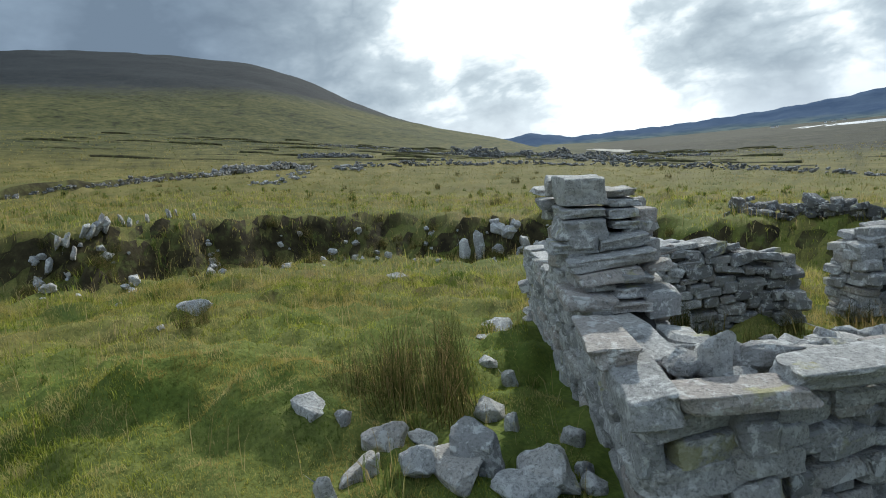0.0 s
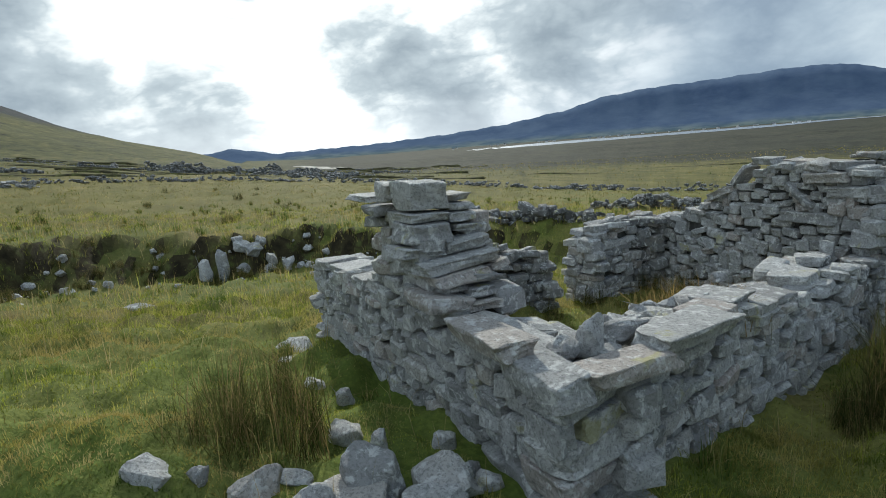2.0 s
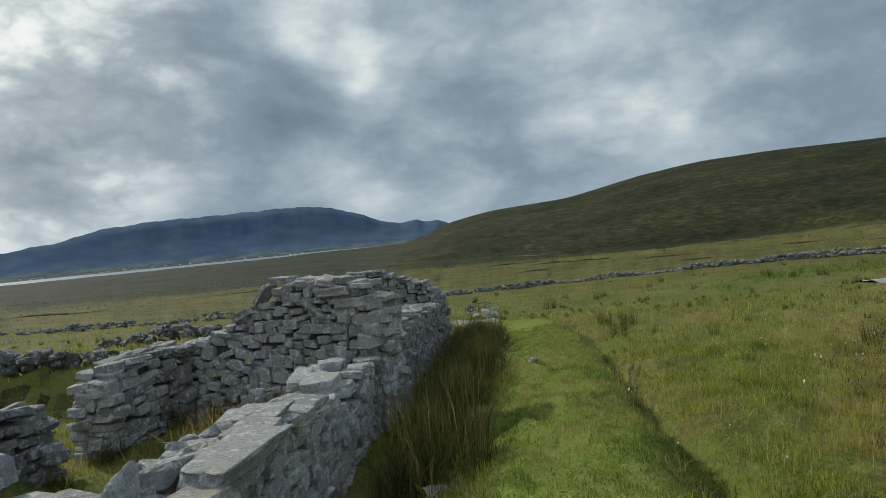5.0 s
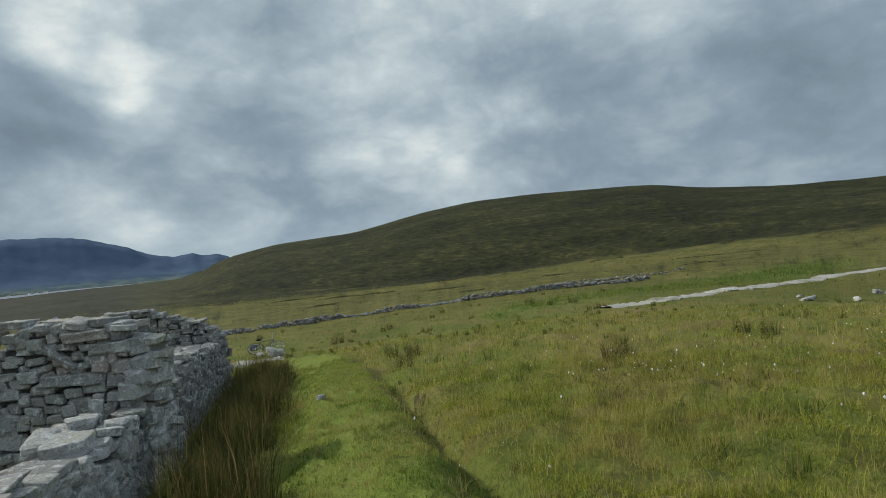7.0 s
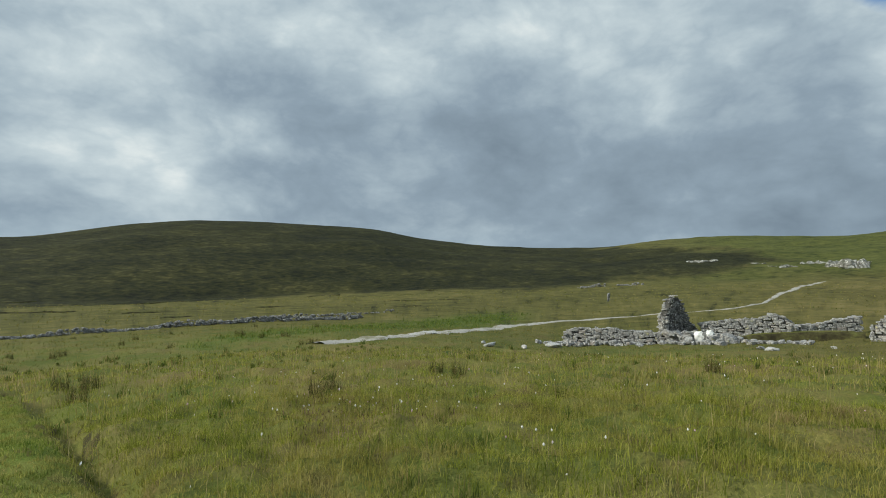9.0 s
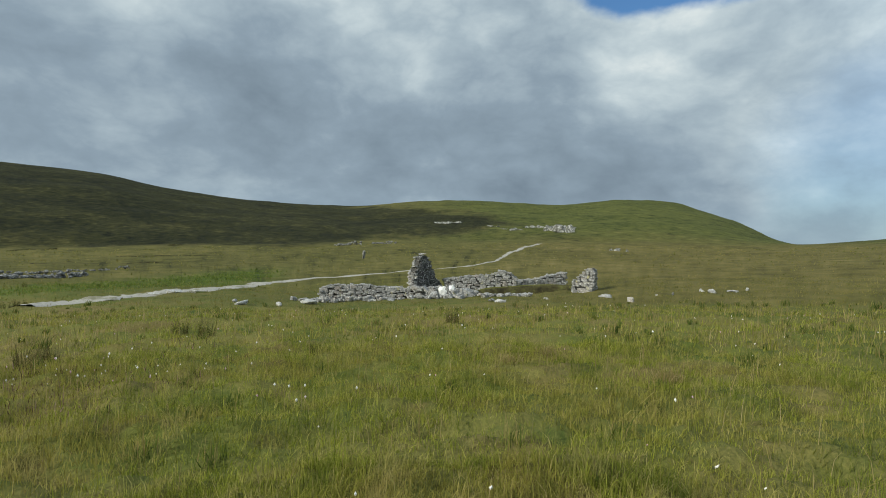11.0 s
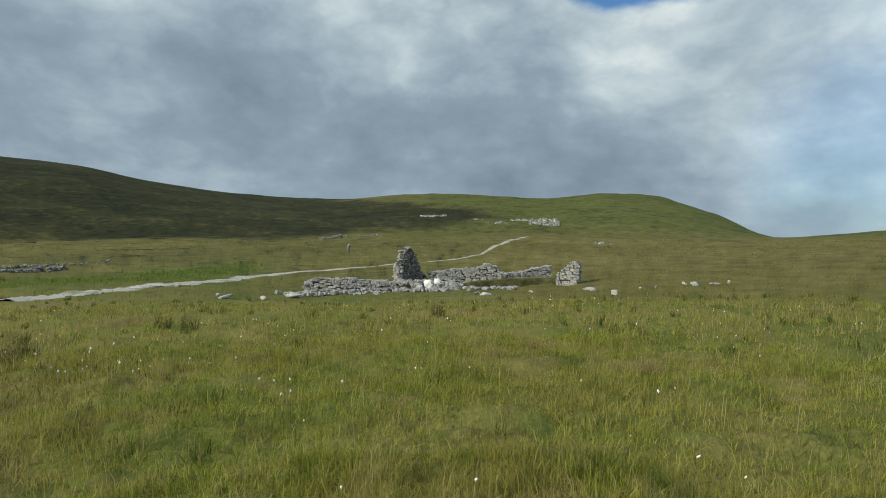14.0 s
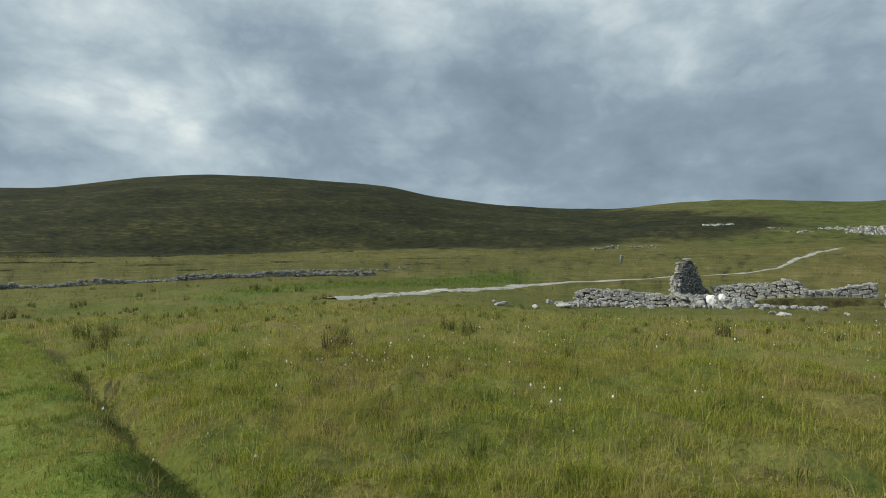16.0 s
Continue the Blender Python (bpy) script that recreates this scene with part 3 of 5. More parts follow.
def make_lough():
    """A long flat lough in the valley, narrowing towards the sea."""
    az = np.arange(-31.7, 8.1, 0.4)
    near = np.interp(az, (-31.7, -28, -21, -14, -6, -2, 2, 8), (2080, 2000, 1960, 1980, 2080, 2150, 2500, 2650)) + 18 * np.sin(az * 2.1)
    far = np.interp(az, (-31.7, -28, -21, -14, -6, -2, 2, 8), (2090, 2200, 2440, 2420, 2500, 2560, 2820, 2700)) + 18 * np.sin(az * 1.3)
    a = np.radians(az)
    rows = [np.stack([r * np.sin(a), r * np.cos(a), 0 * a - 38.6], -1) for r in (near, (near + far) / 2, far)]
    n = len(az)
    i, j = np.meshgrid(np.arange(2), np.arange(n - 1), indexing="ij")
    k = i * n + j
    me = mesh_from("lough", np.vstack(rows), np.stack([k, k + 1, k + n + 1, k + n], -1).reshape(-1, 4), WATER)
    tagged(new("lough", me), "long pale lough lying across the valley floor", "water", "", "structure")


make_lough()


def strip(name, line, width, up, material, step=0.5, label="", category=""):
    """A track draped over the ground along bearings and distances."""
    pts = np.array([[d * math.sin(radians(a)), d * math.cos(radians(a)), w] for a, d, w in line])
    seg = np.r_[0, np.cumsum(np.hypot(*np.diff(pts[:, :2], axis=0).T))]
    s = np.arange(0, seg[-1], step)
    c = np.stack([np.interp(s, seg, pts[:, i]) for i in range(3)], -1)
    for _ in range(int(4 / step) if step < 1 else 3):
        c[1:-1, :2] = (c[:-2, :2] + 2 * c[1:-1, :2] + c[2:, :2]) / 4
    t = np.gradient(c[:, :2], axis=0)
    t /= np.linalg.norm(t, axis=1)[:, None]
    nrm = np.stack([-t[:, 1], t[:, 0]], -1)
    cols = np.linspace(-1, 1, 9)
    edge = 1 + 0.10 * np.sin(s * 1.3) + 0.08 * np.sin(s * 3.7 + 1)
    xy = c[:, None, :2] + nrm[:, None] * (cols[None, :, None] * (c[:, 2] * width / 2 * edge)[:, None, None])
    z = height(xy[..., 0], xy[..., 1]) + up * (1 - np.abs(cols) ** 6 * 1.6)
    n = len(cols)
    i, j = np.meshgrid(np.arange(len(s) - 1), np.arange(n - 1), indexing="ij")
    k = i * n + j
    v = np.concatenate([xy, z[..., None]], -1).reshape(-1, 3)
    me = mesh_from(name, v, np.stack([k, k + n, k + n + 1, k + 1], -1).reshape(-1, 4), material, True)
    return tagged(new(name, me), label, category, "", "structure")


TRACK = ((49.5, 31, 0.7), (52.5, 33, 1), (57, 38.5, 1.1), (61, 46, 1.2), (65.5, 56.5, 1.25), (68, 64, 1.1), (73, 71.5, 0.65), (81, 78.5, 0.4), (88, 84, 0.35), (90.5, 95, 0.35), (91.9, 125, 0.7), (93.4, 160, 0.8), (95, 200, 0.8))
TRACK_END = ((5, 22, 0.8), (10, 22.2, 0.9), (15, 23, 0.8), (18.6, 23.8, 0.5))
MOWN_LINE = ((27, 1.1, 0.8), (26.6, 3.35, 1), (24.6, 6.6, 1), (24, 9.85, 1), (22.9, 14.1, 0.95), (21.5, 18.3, 0.9), (20, 22, 0.8))
strip("track", TRACK, 1.8, 0.06, GRAVEL, 0.5, "pale gravel track winding across the moor", "track")
strip("track", TRACK_END, 1.9, 0.06, GRAVEL, 0.5, "end of the pale gravel track beyond the house", "track")
strip("far_track", ((-41, 300, 1), (-43, 380, 1), (-46, 520, 1)), 9, 0.6, GRAVEL, 8, "distant pale road over the moor", "road")
strip("mown_path", MOWN_LINE, 1.7, 0.03, MOWN, 0.25, "mown green grass path beside the ruined wall", "path")

# ---- dry stone ----
def hull(seed, n=16, boxy=0.75):
    """One angular stone in a unit box: the hull of points pushed out towards the box's faces."""
    r = np.random.RandomState(seed)
    bm = bmesh.new()
    p = r.normal(size=(n, 3))
    p /= np.linalg.norm(p, axis=1)[:, None]
    p = np.sign(p) * np.abs(p) ** (1 - boxy * 0.7)
    p = np.clip(p * r.uniform(0.85, 1.0, (n, 1)), -1, 1) * 0.5
    p /= (p.max(0) - p.min(0))
    p -= (p.max(0) + p.min(0)) / 2
    for q in p:
        bm.verts.new(q)
    res = bmesh.ops.convex_hull(bm, input=bm.verts)
    bmesh.ops.delete(bm, geom=list({v for v in res["geom_interior"] + res["geom_unused"] if isinstance(v, bmesh.types.BMVert)}), context="VERTS")
    bmesh.ops.triangulate(bm, faces=bm.faces)
    bm.verts.index_update()
    v = np.array([q.co for q in bm.verts])
    f = np.array([[q.index for q in g.verts] for g in bm.faces])
    bm.free()
    return v, f


def wall_stone(seed):
    """One building stone in a unit box: a block with uneven corners and worn edges."""
    r = np.random.RandomState(seed)
    bm = bmesh.new()
    bmesh.ops.create_cube(bm, size=1)
    for q in bm.verts:
        q.co.x *= r.uniform(0.66, 1.0)
        q.co.y *= r.uniform(0.75, 1.0)
        q.co.z *= r.uniform(0.64, 1.0)
    bmesh.ops.bevel(bm, geom=list(bm.edges), offset=r.uniform(0.07, 0.15), segments=1, affect="EDGES", profile=0.5)
    bmesh.ops.triangulate(bm, faces=bm.faces)
    for q in bm.verts:
        q.co += Vector(r.uniform(-0.035, 0.035, 3))
    bm.verts.index_update()
    v = np.array([q.co for q in bm.verts])
    f = np.array([[q.index for q in g.verts] for g in bm.faces])
    bm.free()
    v /= v.max(0) - v.min(0)
    return v - (v.max(0) + v.min(0)) / 2, f


HULLS = [wall_stone(100 + k) for k in range(30)]
STONES = [mesh_from("stone", v, f, STONE) for v, f in HULLS]
SHADED_STONES = [mesh_from("stone", v, f, SHADED_STONE) for v, f in HULLS]
RUIN_STONES = [mesh_from("stone", v, f, RUIN_STONE) for v, f in HULLS]


def boulder_mesh(seed, material=None, rough=0.075):
    """A larger weathered stone with chipped edges and uneven faces."""
    r = np.random.RandomState(seed)
    v, f = hull(seed, 15, 0.35)
    bm = bmesh.new()
    vs = [bm.verts.new(q) for q in v]
    for g in f:
        bm.faces.new([vs[k] for k in g])
    bmesh.ops.recalc_face_normals(bm, faces=bm.faces)
    bmesh.ops.bevel(bm, geom=list(bm.edges), offset=0.03, segments=1, affect="EDGES", profile=0.6)
    bmesh.ops.triangulate(bm, faces=bm.faces)
    bmesh.ops.subdivide_edges(bm, edges=[e for e in bm.edges if e.calc_length() > 0.12], cuts=2)
    bmesh.ops.triangulate(bm, faces=bm.faces)
    off = Vector(r.uniform(0, 50, 3))
    for q in bm.verts:
        q.co += rough * noise.noise_vector(q.co * 3.2 + off) + rough * 0.4 * noise.noise_vector(q.co * 9 + off)
    return from_bmesh("boulder", bm, material or BOULDER_STONE)


BOULDERS = [boulder_mesh(300 + k) for k in range(16)]


def slab_mesh(seed):
    """A squared or flat block with uneven corners, rounded edges and slightly pitted faces."""
    r = np.random.RandomState(seed)
    bm = bmesh.new()
    bmesh.ops.create_cube(bm, size=1)
    for q in bm.verts:
        q.co.x *= r.uniform(0.74, 1.06)
        q.co.y *= r.uniform(0.66, 1.06)
        q.co.z *= r.uniform(0.7, 1.04)
    bmesh.ops.bevel(bm, geom=list(bm.edges), offset=0.08, segments=2, affect="EDGES", profile=0.6)
    bmesh.ops.subdivide_edges(bm, edges=[e for e in bm.edges if e.calc_length() > 0.3], cuts=4, use_grid_fill=True)
    bmesh.ops.triangulate(bm, faces=bm.faces)
    off = Vector(r.uniform(0, 50, 3))
    for q in bm.verts:
        q.co += 0.06 * noise.noise_vector(q.co * 2.0 + off) + 0.022 * noise.noise_vector(q.co * 7 + off)
    return from_bmesh("cap_stone", bm, STONE)


SLABS = [slab_mesh(500 + k) for k in range(12)]


def rotations(r, n, tilt, lean):
    """Matrices of small turns about the three axes."""
    a, b, c = r.normal(0, tilt, n), r.normal(0, tilt, n), r.normal(0, lean, n)
    return [Euler((a[k], b[k], c[k])).to_matrix() for k in range(n)]


def stone_cells(r, length, base, top, course=(0.06, 0.14), long=(0.13, 0.42)):
    """Courses of stones on one face: centre along the wall, height, length and thickness of each."""
    cells = []
    z = -0.08
    while z < 3.0:
        h = r.uniform(*course)
        s = r.uniform(-0.2, 0.0)
        while s < length:
            l = r.uniform(*long) * (0.75 + h * 3)
            c = s + l / 2
            hh = h * r.uniform(0.8, 1.5)
            b = float(base(c))
            if 0.02 < c < length - 0.02 and b + z + hh * 0.5 < float(top(c)):
                cells.append((c, b + z + hh / 2 + r.normal(0, 0.018), l, hh))
            s += l
        z += h * 0.93
    return cells


def dry_wall(name, label, a, b, thick, top, seed, sides=(1, -1), batter=0.05, course=(0.065, 0.16), long=(0.12, 0.36), keep=300, caps=True, base=None, ends=(True, True), from_b=False, bare=(0, 0), clear=None, stones=STONES, outer=None, inner_from=0.0):
    """A dry stone wall from a to b (its outer face on the right of that way): a rubble core, faced with stones on both sides and at its ends, and capped. The first stones from a are separate."""
    r = np.random.RandomState(seed)
    a, b = Vector((*a, 0)), Vector((*b, 0))
    L = (b - a).length
    u = (b - a).normalized()
    out = Vector((u.y, -u.x, 0))
    keys, tops = np.array(top, float).T
    topf = lambda s: np.interp(s, keys, tops)
    if base is None:
        sx = np.arange(-0.5, L + 0.6, 0.1)
        zz = height(a.x + u.x * sx - out.x * thick / 2, a.y + u.y * sx - out.y * thick / 2) - 0.02
        base = lambda s: float(np.interp(s, sx, zz))
    # core
    ss = np.arange(0, L + 0.01, 0.2)
    v, f = [], []
    for s in ss:
        s = min(max(s, 0.16, inner_from), L - 0.16)
        lo, hi = base(s) - 0.25, max(topf(s) - 0.10 + r.uniform(-0.03, 0.02), base(s) + 0.05)
        for o, zq in ((-0.13, lo), (-0.15, hi), (-thick + 0.15, hi), (-thick + 0.13, lo)):
            v.append(a + u * s + out * o + Vector((0, 0, zq)))
    for k in range(len(ss) - 1):
        for q in range(4):
            f.append((4 * k + q, 4 * k + (q + 1) % 4, 4 * k + 4 + (q + 1) % 4, 4 * k + 4 + q))
    n = len(v)
    f += [(3, 2, 1, 0), (n - 4, n - 3, n - 2, n - 1)]
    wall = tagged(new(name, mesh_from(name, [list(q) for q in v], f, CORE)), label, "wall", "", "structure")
    items = []
    for side in sides:
        for c, z, l, h in stone_cells(r, L, base, topf, course, long):
            if clear and side == 1 and clear[0] < c < clear[1]:
                continue
            if side == -1 and c < inner_from:
                continue
            deep = r.uniform(0.2, 0.32)
            up = z - base(c)
            face = (-batter * up) if side == 1 else (-thick + batter * up)
            o = face - side * (deep / 2 - r.normal(0.012, 0.014))
            items.append((c, o, z, l * r.uniform(0.93, 1.04), deep, h * r.uniform(0.92, 1.08), side == 1))
    for e, s0 in ((ends[0], 0.0), (ends[1], L)):
        if e:
            for c, z, l, h in stone_cells(r, thick, lambda s: base(min(max(s0, 0.02), L - 0.02)), lambda s: topf(s0), course, (0.16, 0.42)):
                items.append((s0 + (0.12 if s0 == 0 else -0.12) + r.normal(0, 0.012), -c, z, 0.26, l * 1.05, h * 1.1, False))
    if caps:
        s = 0.1
        while s < L - 0.1:
            l = r.uniform(0.16, 0.42)
            if bare[0] < s + l / 2 < bare[1]:
                s += l
                continue
            for o in ((-thick / 2,) if r.uniform() < 0.35 else (-thick * 0.27, -thick * 0.75)):
                w = thick * (0.85 if o == -thick / 2 else 0.46) * r.uniform(0.75, 1.0)
                h = r.uniform(0.07, 0.13)
                items.append((s + l / 2, o + r.normal(0, 0.03), float(topf(s + l / 2)) + r.uniform(-0.05, 0.02), l * 1.05, w, h, False))
            s += l
    items.sort(key=lambda q: -q[0] if from_b else q[0])
    base_rot = Matrix((u, out, Vector((0, 0, 1)))).transposed()
    turns = rotations(r, len(items), 0.10, 0.08)
    rest_v, rest_f, count = [], [], 0
    for k, (c, o, z, l, w, h, facing) in enumerate(items):
        place = a + u * c + out * o + Vector((0, 0, z))
        flip = Euler((math.pi * r.randint(2), 0, math.pi * r.randint(2))).to_matrix()
        m = base_rot @ turns[k] @ Matrix.Diagonal((l, w, h)) @ flip
        pick = r.randint(len(STONES))
        if k < keep or (outer and facing):
            ob = part("stone", (outer if outer and facing else stones)[pick], wall)
            ob.matrix_world = Matrix.Translation(place) @ m.to_4x4()
        else:
            vv, ff = HULLS[pick]
            rest_v.append(vv @ np.array(m).T + np.array(place))
            rest_f.append(ff + count)
            count += len(vv)
    if rest_v:
        part("stones", mesh_from("stones", np.vstack(rest_v), np.vstack(rest_f), STONE_JOINED), wall, "", "stuff")
    return wall


def block(name, data, parent, place, size, turn=(0, 0, 0), label="", category="", group=""):
    ob = new(name, data)
    if parent:
        ob.parent = parent
    ob.matrix_world = Matrix.LocRotScale(Vector(place), Euler([radians(q) for q in turn]), Vector(size))
    return tagged(ob, label, category, group)


# ---- the ruined house ----
CORNER, END_FAR, FRONT_FAR = (-0.93, 2.42), (-5.25, 5.06), (3.45, 14.6)
BACK_IN, BACK_CORNER = (-4.45, 4.85), (-1.82, 9.73)
# the end wall with its stump of a gable
end_top = ((0, 0.44), (0.9, 0.55), (1.3, 0.53), (1.6, 0.84), (1.75, 1.08), (1.9, 1.22), (2.5, 1.3), (2.66, 1.16), (2.72, 0.8), (3.0, 0.55), (3.4, 0.45), (5.1, 0.40))
wall_end = dry_wall("wall_end", "grey lichened dry-stone end wall with a stepped stump of gable", (END_FAR[0] + 0.052, END_FAR[1] + 0.085), (CORNER[0] + 0.052, CORNER[1] + 0.085), 0.62, [(5.063 - s, z) for s, z in reversed(end_top)], 11, keep=420, from_b=True, bare=(2.3, 5.1), batter=-0.035, ends=(True, False), clear=(4.84, 5.2))
front_top = ((0, 0.42), (1.0, 0.44), (1.9, 0.42), (2.6, 0.36), (3.6, 0.14), (4.2, 0.24), (5.2, 0.16), (6.7, 0.10), (8.2, 0.26), (10.5, 0.10), (12.9, -0.12))
wall_front = dry_wall("wall_front", "long grey dry-stone house wall, broken at the top, leading to the gable", CORNER, FRONT_FAR, 0.66, front_top, 12, keep=300, batter=-0.04, bare=(0, 1.5), ends=(False, True), clear=(-0.1, 0.92), inner_from=0.42)
ub = (Vector(BACK_CORNER) - Vector(BACK_IN)).normalized()
jl, jr = Vector(BACK_IN) + ub * 3.2, Vector(BACK_IN) + ub * 3.95
dry_wall("wall_back_near", "low dry-stone back wall ending at the doorway", Vector(BACK_IN), jl, 0.6, ((0, 0.35), (1.2, 0.42), (2.1, 0.34), (2.7, 0.16), (3.2, 0.04)), 13, keep=160)
dry_wall("wall_back_far", "dry-stone back wall beyond the doorway", jr, Vector(BACK_CORNER), 0.6, ((0, 0.12), (0.4, 0.28), (1.2, 0.3), (1.6, 0.3)), 14, keep=120)
wall_cross = dry_wall("wall_cross", "inner gable wall of grey stones with its peak fallen", (-2.1, 9.95), (0.95, 7.5), 0.6, ((0, 0.22), (0.4, 0.28), (1.0, 0.44), (1.6, 0.76), (1.9, 0.82), (2.25, 1.18), (3.5, 1.14), (3.91, 0.82)), 15, keep=620, course=(0.075, 0.19), long=(0.11, 0.30))
wall_gable = dry_wall("wall_gable", "far gable wall of the ruined house", (-0.5, 16.2), (3.35, 14.1), 0.6, ((0, -0.1), (1.5, 0.55), (1.9, 0.78), (2.6, 0.86), (3.0, 0.66), (3.8, 0.48), (4.38, 0.1)), 16, keep=120)
dry_wall("wall_back_room", "low back wall of the second room", Vector(BACK_CORNER) + ub * 0.5, (-0.5, 16.2), 0.6, ((0, 0.2), (3, -0.25), (6.7, -0.2)), 17, keep=60)

# cap stones and blocks that lie on the house walls
def caps_on(wall, a, b, inward, rows):
    """Rows: distance along the wall, offset inwards from its middle, height, length, width, thickness, turn and tilts."""
    a, b = Vector(a), Vector(b)
    u = (b - a).normalized()
    n = Vector(inward).normalized()
    for k, (s, o, z, l, w, h, turn, tx, ty) in enumerate(rows):
        c = a + u * s + n * (0.31 + o)
        block("cap_stone", SLABS[(k * 5 + len(wall.name)) % len(SLABS)], wall, (c.x, c.y, z), (l, w, h), (tx, ty, math.degrees(math.atan2(u.y, u.x)) + turn), "weathered flat or squared stone")


END_IN, FRONT_IN, CROSS_IN = (0.521, 0.853), (-0.941, 0.338), (0.63, 0.78)

def lay(wall, rows, look=None):
    """Stones on a wall's head: middle, length, width, thickness, turn of the length in plan and tilts."""
    for k, (x, y, z, l, w, h, turn, tx, ty) in enumerate(rows):
        data = SLABS[(k * 7 + 3) % len(SLABS)]
        if look:
            data = data.copy()
            data.materials[0] = look
        block("cap_stone", data, wall, (x, y, z), (l, w, h), (tx, ty, turn), "weathered flat or squared stone")


# the low head of the corner, from the corner stone round to the foot of the gable stump
lay(wall_end, ((-1.05, 2.61, 0.49, 0.58, 0.30, 0.18, -33, 3, 3), (-1.50, 2.82, 0.60, 0.82, 0.32, 0.14, -35, 0, -2), (-1.37, 3.08, 0.51, 0.60, 0.27, 0.13, -28, 0, 3), (-1.72, 3.26, 0.53, 0.40, 0.22, 0.10, -25, 0, 0),
               (-1.25, 2.82, 0.47, 0.3, 0.2, 0.1, 20, 0, 0)))
lay(wall_front, ((-0.69, 2.88, 0.49, 0.70, 0.29, 0.115, 61, -2, 2), (-0.46, 3.50, 0.53, 0.84, 0.38, 0.13, 65, 0, 0), (-0.42, 4.06, 0.47, 0.46, 0.40, 0.14, 72, 3, 0)))
for k, x, y, z, l, w, h, turn, tilt in ((2, -0.94, 3.10, 0.56, 0.20, 0.18, 0.34, 40, 6), (7, -1.05, 2.98, 0.51, 0.26, 0.20, 0.20, 70, 0), (4, -0.93, 3.28, 0.51, 0.26, 0.18, 0.16, -20, 8), (11, -0.80, 3.40, 0.52, 0.34, 0.22, 0.19, 50, 4), (1, -0.68, 3.62, 0.50, 0.26, 0.20, 0.13, 20, 0), (5, -0.84, 3.16, 0.47, 0.22, 0.12, 0.08, 60, 0), (9, -1.18, 2.93, 0.48, 0.18, 0.15, 0.13, 10, 0), (13, -0.62, 3.85, 0.47, 0.22, 0.16, 0.14, 80, 5)):
    block("cap_stone", BOULDERS[k], wall_front, (x, y, z), (l, w, h), (tilt, tilt, turn), "loose angular stone on the wall head")
# the stepped face of the gable stump: where each stone begins along the end wall, how far in it starts and ends, its foot and head, its depth and tilt
for k, (s, o0, o1, z0, z1, deep, tilt) in enumerate(((1.70, 0.02, 0.39, 1.29, 1.545, 0.36, 0), (2.02, -0.03, 0.30, 1.34, 1.53, 0.34, 2), (1.66, 0.01, 0.37, 1.21, 1.295, 0.5, 1), (1.58, -0.02, 0.40, 1.04, 1.215, 0.5, 4), (1.58, -0.10, 0.31, 0.955, 1.045, 0.5, 3),
                                                     (1.38, -0.05, 0.64, 0.86, 0.965, 0.55, -3), (1.36, 0.03, 0.52, 0.76, 0.86, 0.55, -2), (1.22, -0.08, 0.30, 0.585, 0.72, 0.55, 9), (1.38, 0.12, 0.34, 0.70, 0.76, 0.5, 0),
                                                     (1.80, 0.40, 0.64, 1.33, 1.40, 0.4, -2), (1.74, 0.38, 0.64, 1.265, 1.33, 0.4, 3), (1.70, 0.36, 0.62, 1.18, 1.26, 0.4, 0), (1.68, 0.39, 0.63, 1.10, 1.17, 0.4, 2), (1.50, 0.26, 0.66, 0.965, 1.075, 0.5, -5),
                                                     (1.34, 0.36, 0.60, 0.745, 0.82, 0.5, 6), (1.30, 0.30, 0.58, 0.65, 0.73, 0.5, 0), (1.24, 0.25, 0.58, 0.56, 0.64, 0.5, 2), (2.45, -0.06, 0.34, 1.335, 1.40, 0.62, 4), (2.30, 0.30, 0.60, 1.30, 1.38, 0.4, 0), (2.2, -0.06, 0.3, 1.24, 1.34, 0.4, 0))):
    c = Vector((*CORNER, 0)) + Vector((-0.853, 0.521, 0)) * (s + deep / 2) + Vector((0.521, 0.853, 0)) * (o0 + o1) / 2
    block("cap_stone", SLABS[(k * 5 + 1) % len(SLABS)], wall_end, (c.x, c.y, (z0 + z1) / 2), ((o1 - o0) * 1.04, deep, (z1 - z0) * 1.0), (0, tilt, 58.6), "flat stone in the stepped gable stump")
caps_on(wall_end, CORNER, END_FAR, END_IN, ((4.75, -0.02, 0.42, 0.55, 0.5, 0.14, 0, 0, 4), (4.1, 0.0, 0.45, 0.6, 0.5, 0.12, 5, 0, 0), (3.3, 0.0, 0.47, 0.5, 0.5, 0.12, 5, 0, 0)))
# quoins of the corner
UF = Vector((0.338, 0.941, 0))
def quoins(rows, look=None):
    for k, (s0, s1, z0, z1, deep, out) in enumerate(rows):
        s0 = max(s0, 0.0) + 0.02
        # the corner is not square: the ends of the stones follow the end wall
        c = Vector((*CORNER, 0)) + UF * ((s0 + s1) / 2 + 0.21 * (deep / 2 - out)) + Vector((-0.941, 0.338, 0)) * (deep / 2 - out)
        data = SLABS[(k * 3 + 2) % len(SLABS)].copy()
        skew = Matrix.Identity(4)
        skew[0][1] = 0.21 * deep / ((s1 - s0) * 1.08)
        data.transform(skew)
        if look:
            data.materials[0] = look
        block("quoin", data, wall_front, (c.x, c.y, (z0 + z1) / 2), ((s1 - s0) * 1.08, deep, (z1 - z0) * 1.12), (0, 0, 70.2), "large squared corner stone")


